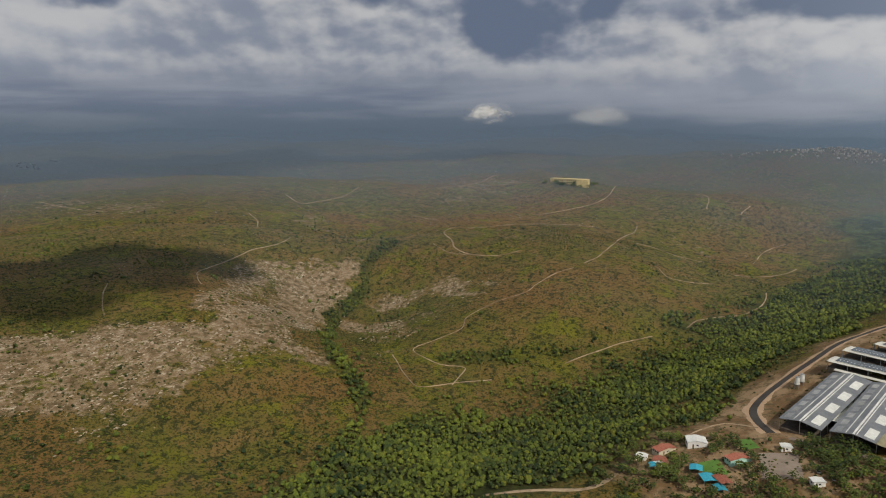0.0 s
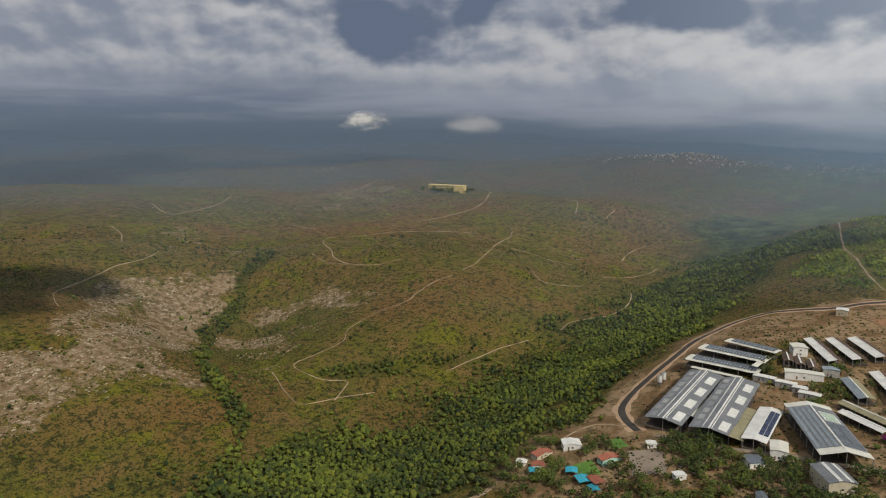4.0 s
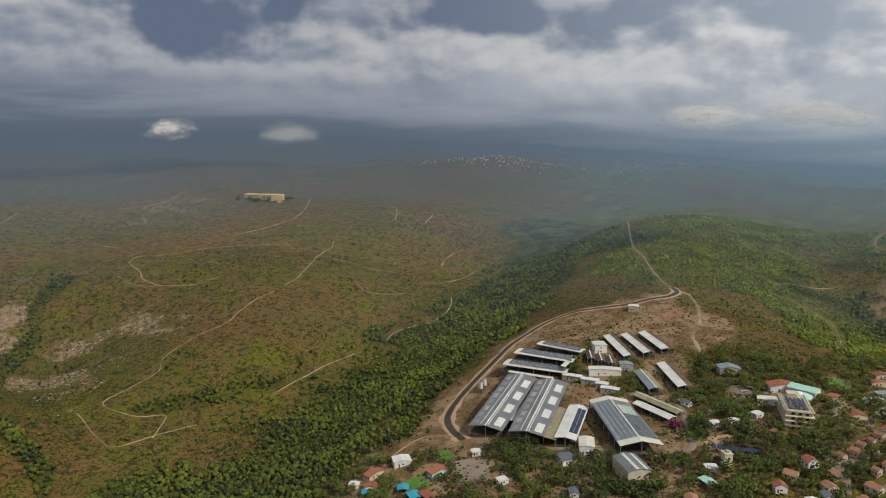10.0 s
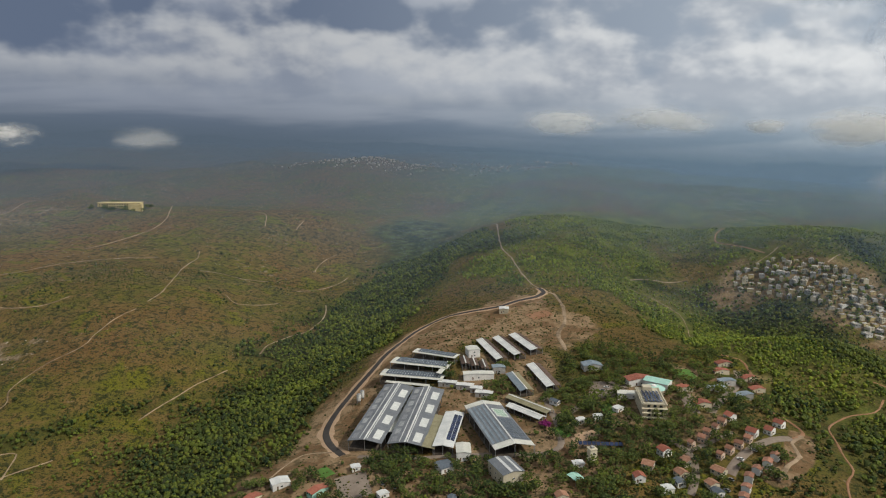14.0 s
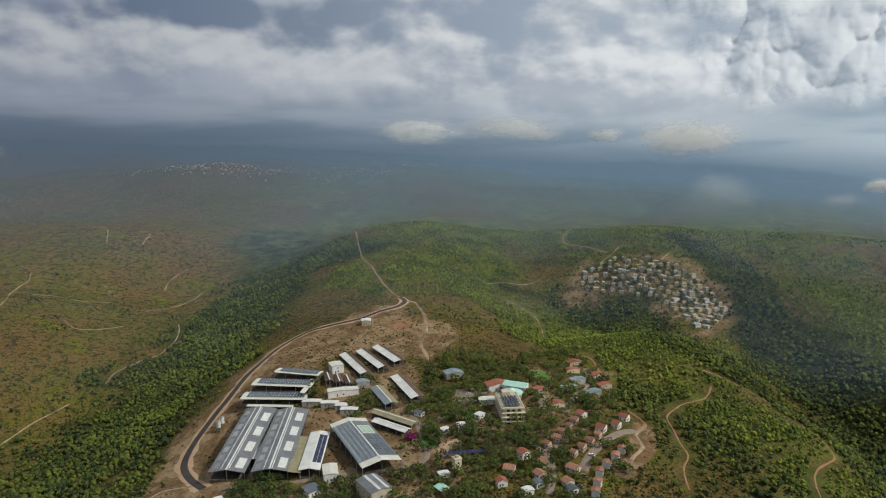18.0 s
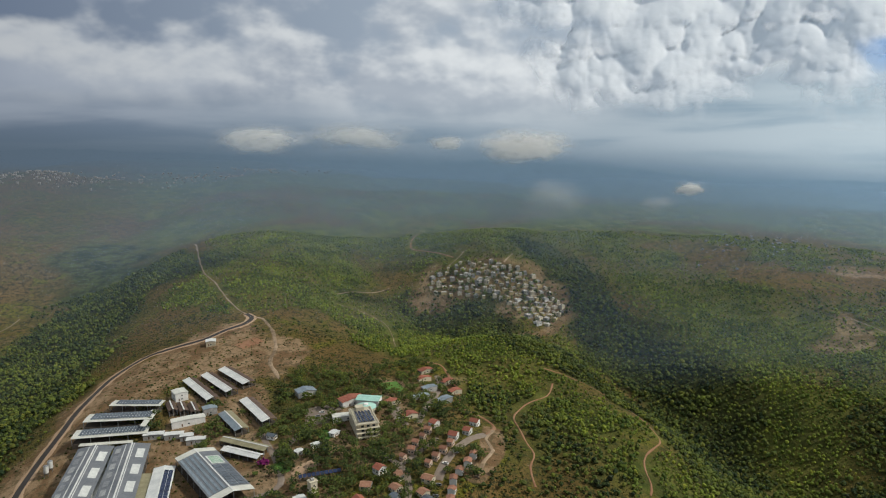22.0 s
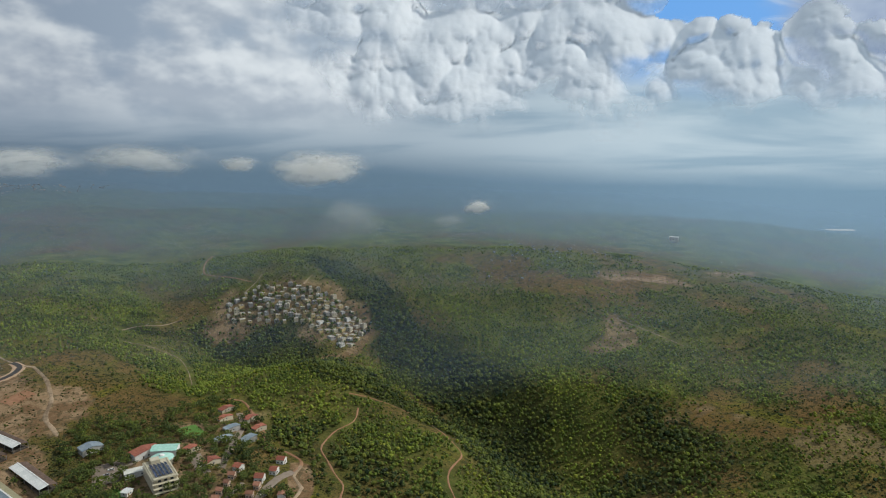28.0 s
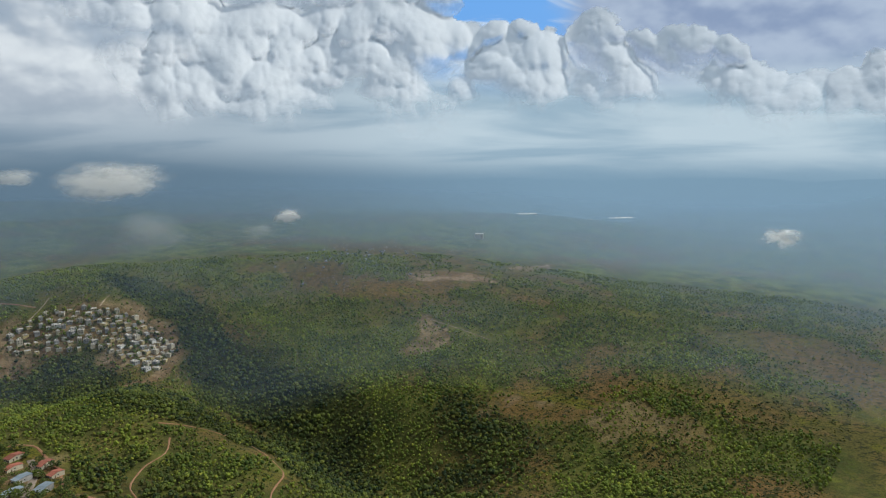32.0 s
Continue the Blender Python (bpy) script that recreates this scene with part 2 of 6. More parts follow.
PINE_GREEN = foliage("pine_needles", (0.042, 0.070, 0.014), (0.200, 0.240, 0.027))
OAK_GREEN = foliage("oak_leaves", (0.014, 0.028, 0.011), (0.122, 0.148, 0.020))
SHRUB_GREEN = foliage("shrub_leaves", (0.020, 0.030, 0.009), (0.105, 0.112, 0.022))
BOUGAINVILLEA = foliage("magenta_flowers", (0.10, 0.008, 0.06), (0.22, 0.02, 0.14))


def cloud_material(density):
    """Thin white vapour, thickest in the middle of its cloud."""
    m = bpy.data.materials.new("vapour")
    m.use_nodes = True
    n = Nodes(m.node_tree)
    place = n.add("ShaderNodeTexCoord").outputs["Object"]
    own = n.add("ShaderNodeVectorMath")
    own.operation = "ADD"
    n.link(place, own.inputs[0]), n.link(n.math("MULTIPLY", n.add("ShaderNodeObjectInfo").outputs["Random"], 40.0), own.inputs[1])
    own = own.outputs[0]
    reach = n.add("ShaderNodeVectorMath")
    reach.operation = "LENGTH"
    n.link(n.scaled(place, (1.0, 0.0, 1.25), (0.0, 0.0, -0.38)), reach.inputs[0])
    ragged = n.math("ADD", reach.outputs["Value"], n.math("MULTIPLY", n.math("SUBTRACT", n.noise(own, 2.3, 6.0, 0.58), 0.5), 1.5))
    white_ = n.add("ShaderNodeBsdfDiffuse")
    white_.inputs[0].default_value = (1.0, 0.985, 0.95, 1)
    inner = n.add("ShaderNodeBsdfTranslucent")
    inner.inputs[0].default_value = (1.0, 0.985, 0.95, 1)
    both = n.add("ShaderNodeMixShader")
    both.inputs[0].default_value = 0.5
    n.link(white_.outputs[0], both.inputs[1]), n.link(inner.outputs[0], both.inputs[2])
    blend = n.add("ShaderNodeMixShader")
    n.link(n.math("MULTIPLY", n.ramp(ragged, 0.0, 0.58, density, 0.0), n.ramp(reach.outputs["Value"], 0.26, 0.64, 1.0, 0.0)), blend.inputs[0])
    n.link(n.add("ShaderNodeBsdfTransparent").outputs[0], blend.inputs[1]), n.link(both.outputs[0], blend.inputs[2])
    n.link(blend.outputs[0], n.add("ShaderNodeOutputMaterial").inputs[0])
    return m


def heaped_material():
    """Sunlit cumulus: light enters it and comes out again."""
    m = bpy.data.materials.new("cumulus")
    m.use_nodes = True
    n = Nodes(m.node_tree)
    place = n.add("ShaderNodeNewGeometry").outputs["Position"]
    show = n.add("ShaderNodeAttribute")
    show.attribute_name = "show"
    white_, inner = n.add("ShaderNodeBsdfDiffuse"), n.add("ShaderNodeBsdfTranslucent")
    for k in (white_, inner):
        k.inputs[0].default_value = (0.97, 0.97, 0.97, 1)
    b_ = n.add("ShaderNodeBump")
    b_.inputs["Strength"].default_value, b_.inputs["Distance"].default_value = 0.25, 20.0
    n.link(n.noise(place, 0.018, 5.0, 0.6), b_.inputs["Height"]), n.link(b_.outputs[0], white_.inputs["Normal"])
    both, blend = n.add("ShaderNodeMixShader"), n.add("ShaderNodeMixShader")
    both.inputs[0].default_value = 0.42
    n.link(white_.outputs[0], both.inputs[1]), n.link(inner.outputs[0], both.inputs[2])
    n.link(n.ramp(n.math("ADD", show.outputs["Fac"], n.math("MULTIPLY", n.math("SUBTRACT", n.noise(place, 0.008, 6.0, 0.6), 0.5), 0.5)), 0.12, 0.95), blend.inputs[0])
    n.link(n.add("ShaderNodeBsdfTransparent").outputs[0], blend.inputs[1]), n.link(both.outputs[0], blend.inputs[2])
    n.link(blend.outputs[0], n.add("ShaderNodeOutputMaterial").inputs[0])
    return m


HEAPED = heaped_material()
VAPOUR, BANK, WISP = cloud_material(0.9), cloud_material(0.5), cloud_material(0.22)
CLOUD_WHITE = surface("cloud_underside", (0.7, 0.7, 0.7), (0.85, 0.85, 0.85), 0.01, 1.0)


# ---- the lie of the land ----
HILLS = []


def hill(x, y, rise, reach):
    HILLS.append((x, y, rise, reach))


hill(1279, 754, 12.5, 450); hill(771, 630, 6.2, 338); hill(776, 410, 11.6, 298); hill(414, 368, -1.2, 188)
hill(408, 143, -6.1, 147); hill(758, -58, 4.6, 259); hill(448, -118, -4.9, 157); hill(627, -337, -6.1, 242)
hill(853, -418, 5.5, 323); hill(864, -348, 4.6, 317); hill(847, -237, 2.3, 299); hill(408, -332, -0.8, 179)
hill(634, -780, 8, 342); hill(1043, -2, 7.7, 355); hill(550, 615, -12.7, 280); hill(545, 418, 2.6, 234)
hill(2209, 362, 45.9, 450); hill(1234, 348, 8.4, 436); hill(683, -13, 5.1, 232); hill(564, -86, -2.5, 194)
hill(897, 223, -24.1, 314); hill(518, -203, 11.8, 189); hill(435, -202, 7.7, 163); hill(436, -17, -1.4, 148)
hill(809, -35, 7.5, 275); hill(481, -242, 19, 183); hill(558, -312, 5.2, 217); hill(593, 755, -3.9, 326)
hill(930, 973, 3.6, 450); hill(498, -598, 4.3, 265); hill(545, -667, 7.6, 293); hill(864, -1634, 20.6, 450)
hill(831, -1197, 13.8, 450); hill(379, 273, -17.4, 159); hill(460, 246, -15.5, 177); hill(577, 224, -9.3, 210)
hill(684, 201, -16.6, 242); hill(846, 196, -25.1, 295); hill(1126, 218, -3.5, 390); hill(736, -260, -11, 265)
hill(683, -351, -6.7, 261); hill(587, -397, -3.7, 241); hill(466, -409, -7.4, 211); hill(398, -394, -14.9, 190)
hill(873, -275, 4.4, 311); hill(749, -298, -7.3, 274); hill(659, -416, -3, 265); hill(613, -329, -4.8, 237)
hill(282, 522, 15.8, 202); hill(184, 498, -2.1, 181); hill(381, 544, 0.9, 226); hill(386, 904, 12.2, 334)
hill(244, 341, -15, 142); hill(152, 386, -13.7, 141); hill(397, 661, -2.1, 262); hill(229, 652, 8.3, 235)
hill(432, 494, -6.4, 223); hill(353, -639, 1.4, 248); hill(471, -605, 4.1, 261); hill(679, -621, 5.9, 313)
hill(407, -844, 2.9, 318); hill(228, -504, -0.8, 188); hill(367, -444, -17.2, 196); hill(821, -531, 5.7, 332)
hill(95, -622, -4.3, 214); hill(200, 0, -18.2, 120); hill(250, -250, -17.9, 120); hill(0, -300, -21.6, 120)
hill(100, 250, -21.4, 120); hill(-300, 0, -18.2, 120); hill(-200, -400, -19.1, 152); hill(0, 500, -23.8, 170)
hill(200, 400, -9.8, 152); hill(300, 100, -7.8, 120); hill(330, -60, -1.4, 120); hill(330, -150, -4.5, 123)
hill(380, -80, 3.1, 132); hill(808, -562, 5.6, 335); hill(639, -522, 2, 281); hill(484, -496, -4.5, 236)
hill(440, -516, -5.2, 231); hill(845, -536, 5.6, 340); hill(701, -488, 2.5, 290); hill(615, -477, -1.1, 265)
hill(516, -462, -4.7, 236); hill(438, -452, -11.4, 214); hill(413, -625, 3.1, 255); hill(396, -556, -2.7, 232)
hill(349, -580, -1.3, 230); hill(329, -696, 1, 262); hill(230, -596, 1, 217); hill(280, -515, -4, 199)
hill(874, -277, 4.5, 312); hill(803, -278, -2.4, 289); hill(746, -287, -8.4, 272); hill(716, -317, -8.3, 266)
hill(741, -340, -4.4, 277); hill(655, -346, -7.1, 252); hill(984, -215, 10.8, 342); hill(912, -153, 11.8, 314)
hill(1105, -318, 3.9, 391); hill(543, 596, -13.6, 274); hill(433, 510, -8.2, 227); hill(377, 468, 6.8, 204)
hill(533, 578, -14.6, 267); hill(479, 537, -15.4, 245); hill(514, 505, -11.9, 245); hill(558, 479, -2.8, 250)
hill(551, 398, 5, 231); hill(528, 354, 3, 216); hill(612, 342, 9.6, 238); hill(716, 296, -3.6, 264)
hill(735, 754, -1.7, 358); hill(830, 797, -0.9, 391); hill(685, 811, -1.4, 361); hill(781, 838, -0.8, 390)
hill(1004, 859, 3.1, 449); hill(998, 734, 3.9, 421); hill(648, 958, 8, 393); hill(480, 867, 7.9, 337)
hill(660, 1285, 19.2, 450); hill(404, 812, 7.9, 308); hill(548, -320, 6.1, 216); hill(535, -325, 7.3, 213)
hill(497, -333, 8.7, 203); hill(460, -338, 5.7, 194); hill(429, -338, 1.1, 186); hill(622, -391, -4.5, 250)
hill(575, -411, -3.6, 240); hill(521, -422, -4.3, 228); hill(464, -418, -8.2, 212); hill(360, -75, 3.2, 125)
hill(360, -30, 0.9, 123); hill(360, 15, -2.2, 123); hill(405, -120, -1.1, 144); hill(405, -75, 0.8, 140)
hill(405, 15, -0.9, 138); hill(405, 60, -0.9, 139); hill(450, -165, 1.2, 163); hill(450, -120, -4.9, 158)
hill(450, -75, -5.2, 155); hill(450, -30, -2.8, 153); hill(450, 60, 2, 154); hill(495, -165, 3.7, 177)
hill(495, -120, -4.8, 173); hill(495, -75, -7, 170); hill(495, -30, -3.6, 169); hill(495, 15, 1.5, 168)
hill(495, 60, 3.9, 170); hill(540, -165, 3.2, 192); hill(540, -120, -2.8, 188); hill(540, -75, -4.1, 185)
hill(540, -30, -1, 184); hill(585, -165, -1.6, 207); hill(585, -120, -2.5, 203); hill(585, -30, 2.6, 199)
hill(585, 105, -2.7, 202); hill(630, -120, -4.1, 218); hill(630, -75, 0.8, 216); hill(630, -30, 4.7, 214)
hill(630, 15, 5.1, 214); hill(630, 60, 1.1, 215); hill(675, -75, 0.9, 231); hill(675, -30, 4.9, 230)
hill(675, 15, 4.2, 230); hill(528, 62, 3.8, 181); hill(545, 82, 2.1, 187); hill(565, 45, 4, 193)
hill(575, 22, 4.4, 196); hill(525, 0, 1.1, 178); hill(600, 60, 2.3, 205); hill(600, 0, 4.9, 204)
hill(600, 92, -1.8, 206); hill(640, 80, -2.4, 219); hill(545, 112, -1.6, 189); hill(600, 118, -5.5, 208)
hill(490, 75, 3.4, 169); hill(1279, 754, 3.8, 200); hill(771, 630, 18.8, 149); hill(776, 410, 14.3, 132)
hill(414, 368, 1.1, 83); hill(446, 98, 1.3, 68); hill(408, 143, 7.8, 65); hill(758, -58, 0.9, 114)
hill(627, -337, 22.6, 107); hill(853, -418, 33.8, 142); hill(864, -348, 30.7, 140); hill(847, -237, -10.9, 132)
hill(408, -332, 5.5, 79); hill(634, -780, 2.5, 151); hill(1043, -2, 30.2, 156); hill(550, 615, -10.4, 124)
hill(545, 418, 4.2, 103); hill(2209, 362, 12.2, 200); hill(1234, 348, 25.1, 192); hill(897, 223, -4.3, 139)
hill(518, -203, -4.8, 83); hill(435, -202, 4, 72); hill(809, -35, 9, 121); hill(481, -242, -21.7, 81)
hill(558, -312, 2.7, 96); hill(593, 755, 14.1, 144); hill(930, 973, 9.1, 200); hill(498, -598, 3.2, 117)
hill(545, -667, -9.7, 129); hill(864, -1634, 11.4, 200); hill(831, -1197, 3.3, 200); hill(379, 273, -5.7, 70)
hill(460, 246, -5.2, 78); hill(577, 224, -16.2, 93); hill(684, 201, -17.9, 107); hill(846, 196, -12.7, 130)
hill(1126, 218, -47.1, 172); hill(736, -260, -9.4, 117); hill(683, -351, -2, 115); hill(587, -397, -9.3, 106)
hill(466, -409, -4.5, 93); hill(398, -394, -14.5, 84); hill(873, -275, -5.5, 137); hill(749, -298, -7.5, 121)
hill(659, -416, -18.5, 117); hill(613, -329, 26, 104); hill(282, 522, 1.4, 89); hill(184, 498, -2, 80)
hill(381, 544, 23.8, 100); hill(386, 904, -5.7, 147); hill(244, 341, -5.5, 63); hill(152, 386, 6.4, 62)
hill(397, 661, 17, 116); hill(229, 652, -8.5, 104); hill(432, 494, -6.8, 98); hill(353, -639, -13.2, 110)
hill(679, -621, 11.1, 138); hill(407, -844, -1.2, 140); hill(259, -662, 6.4, 107); hill(228, -504, -1.3, 83)
hill(367, -444, -9.7, 86); hill(821, -531, -9.8, 147); hill(95, -622, -8.9, 94); hill(196, -504, -5.2, 81)
hill(200, 0, -12.1, 55); hill(250, -250, -15.3, 55); hill(0, -300, -16.9, 55); hill(100, 250, -16.8, 55)
hill(-300, 0, -14.7, 55); hill(-200, -400, -13.5, 67); hill(0, 500, -17.8, 75); hill(200, 400, -5.2, 67)
hill(300, 100, -9.5, 55); hill(330, -150, -4, 55); hill(808, -562, -10.3, 148); hill(639, -522, 12.7, 124)
hill(570, -525, 21.2, 116); hill(484, -496, 8.7, 104); hill(440, -516, 9.3, 102); hill(845, -536, -11.1, 150)
hill(701, -488, -8.6, 128); hill(615, -477, -3.3, 117); hill(516, -462, -1.7, 104); hill(438, -452, -8.8, 94)
hill(413, -625, -4.9, 112); hill(396, -556, 10.9, 102); hill(329, -696, -3.3, 116); hill(230, -596, 9.3, 96)
hill(280, -515, 6.6, 88); hill(874, -277, -4.8, 138); hill(803, -278, -5.6, 128); hill(746, -287, -9.1, 120)
hill(716, -317, -5.3, 117); hill(741, -340, -1.9, 122); hill(655, -346, 9.9, 111); hill(984, -215, -10.4, 151)
hill(912, -153, 7.5, 139); hill(1105, -318, -16, 172); hill(543, 596, -9.4, 121); hill(433, 510, -3.2, 100)
hill(377, 468, 3.7, 90); hill(533, 578, -7.5, 118); hill(479, 537, -5.7, 108); hill(514, 505, -2, 108)
hill(558, 479, 11.4, 110); hill(551, 398, 2.5, 102); hill(528, 354, -9.7, 95); hill(612, 342, 9.8, 105)
hill(716, 296, 5.9, 116); hill(735, 754, -11, 158); hill(830, 797, -10.6, 173); hill(685, 811, 3.3, 159)
hill(781, 838, -3, 172); hill(1004, 859, -6.6, 198); hill(998, 734, -1.8, 186); hill(648, 958, 3, 173)
hill(480, 867, 7.1, 149); hill(660, 1285, 10.5, 200); hill(548, -320, -1, 95); hill(535, -325, -4.2, 94)
hill(497, -333, 2, 90); hill(460, -338, 14.5, 86); hill(429, -338, 11.8, 82); hill(622, -391, -6.3, 110)
hill(575, -411, -14.6, 106); hill(521, -422, -11.2, 101); hill(464, -418, -6.2, 94); hill(360, 15, -1.2, 55)
hill(405, -75, 0.9, 62); hill(405, 15, 1.3, 61); hill(405, 60, 3.3, 61); hill(450, -165, 4.5, 72)
hill(450, -75, 1.1, 68); hill(450, 15, -1.1, 68); hill(495, -165, 4.2, 78); hill(495, 15, -2, 74)
hill(495, 60, -2.3, 75); hill(495, 105, -6.3, 76); hill(540, -165, 2.8, 85); hill(540, -120, -0.8, 83)
hill(540, -30, 0.8, 81); hill(540, 105, -0.8, 83); hill(585, -165, -0.9, 91); hill(585, -120, -0.9, 90)
hill(585, -75, 1.4, 88); hill(585, -30, -1.2, 88); hill(585, 105, 1.4, 89); hill(630, -75, 3.4, 95)
hill(630, 15, -5.4, 95); hill(675, -75, 0.8, 102); hill(528, 62, 4.8, 80); hill(545, 82, 5.1, 83)
hill(565, 92, 3.9, 86); hill(565, 45, 3.1, 85); hill(575, 22, -2.1, 86); hill(525, 0, 1, 79)
hill(600, 60, 0.8, 90); hill(600, 0, -5.5, 90); hill(600, 92, 3.2, 91); hill(640, 80, 2.7, 97)
hill(545, 112, -2.4, 83); hill(600, 118, -1.2, 92); hill(490, 75, -3.8, 74)


def smooth(a, b, v):
    u = np.clip((v - a) / (b - a), 0, 1)
    return u * u * (3 - 2 * u)


def hash2(i, j, k):
    v = np.sin(i * 127.1 + j * 311.7 + k * 74.7) * 43758.5453
    return v - np.floor(v)


def value_noise(x, y, size, k=0):
    """Smooth noise between -1 and 1, with lumps of that size."""
    u, v = x / size, y / size
    i, j = np.floor(u), np.floor(v)
    fu, fv = u - i, v - j
    fu, fv = fu * fu * (3 - 2 * fu), fv * fv * (3 - 2 * fv)
    a, b, c, d = hash2(i, j, k), hash2(i + 1, j, k), hash2(i, j + 1, k), hash2(i + 1, j + 1, k)
    return 2 * ((a + (b - a) * fu) * (1 - fv) + (c + (d - c) * fu) * fv) - 1


def rough(x, y, size, k=0, octaves=4):
    return sum(value_noise(x, y, size / 2 ** o, k + o * 7) * 0.5 ** o for o in range(octaves))


def capsule(x, y, line, half):
    """1 on the line of points, 0 from half metres away."""
    best = np.full(np.shape(x), 1e9)
    for (ax, ay), (bx, by) in zip(line, line[1:]):
        dx, dy = bx - ax, by - ay
        t = np.clip(((x - ax) * dx + (y - ay) * dy) / (dx * dx + dy * dy), 0, 1)
        best = np.minimum(best, np.hypot(x - ax - t * dx, y - ay - t * dy))
    return np.clip(1 - best / half, 0, 1)


def ground(x, y):
    x, y = np.asarray(x, float), np.asarray(y, float)
    r, az = np.hypot(x, y), np.degrees(np.arctan2(x, y))
    top = np.interp(az, [-180, -60, 20, 60, 80, 95, 115, 140, 170, 180], [20, 60, 120, 128, 75, 10, -60, -100, -80, 20])
    z = 20 + (top - 20) * smooth(900, 4300, r)
    for hx, hy, rise, reach in HILLS:
        z = z + rise * np.exp(-((x - hx) ** 2 + (y - hy) ** 2) / reach ** 2)
    # the wooded plateau across the valley, level on top with a steep edge
    shelf = smooth(0.0, 0.95, capsule(x, y, [(850, -590), (680, -560), (570, -550), (470, -565)], 165))
    z = z + (45 - (840 - x) * 0.085 - (y + 560) * 0.07 - z) * shelf
    town = np.exp(-((x - 470) ** 2 + (y + 20) ** 2) / 190.0 ** 2)
    z = z + rough(x, y, 130, 3, 3) * 2.2 * (1 - town) * smooth(100, 300, r)
    # wooded ridges behind the village, then rolling spurs out to the skyline
    z = z + (24 * smooth(950, 1150, r) + 22 * smooth(1150, 1600, r)) * smooth(84, 98, az) * smooth(158, 130, az) * smooth(4700, 1900, r)
    spurs = 1 - 2 * np.abs(rough(x + 60 * value_noise(x, y, 300, 5), y, 620, 15, 4))
    z = z + spurs * 20 * smooth(1080, 1700, r) * smooth(128, 112, az)
    return z + rough(x, y, 1100, 9, 4) * 30 * smooth(1300, 3000, r)


def gz(x, y):
    return float(ground(x, y))


# land cover
WADI = [(250, 235), (368, 245), (449, 232), (562, 214), (657, 192), (799, 165), (983, 140), (1127, 120), (1300, 140)]
GORGE = [(244, 306), (297, 337), (336, 355), (368, 388), (389, 437), (429, 502), (538, 613), (599, 626), (644, 662), (711, 683)]
YARD = [(425, 85), (500, 95), (590, 75), (650, 40), (690, -20), (650, -60), (600, -30), (540, 0), (470, 20), (430, -20)]
VALLEY = [(787, -464), (734, -467), (657, -450), (581, -436), (519, -441), (433, -404), (367, -369), (300, -400)]


def band(x, y, line, half, lo, hi, ragged):
    """A belt along a line with a ragged, soft edge."""
    c = capsule(x, y, line, half)
    return smooth(lo, hi, c + ragged) * smooth(0.0, 0.22, c)


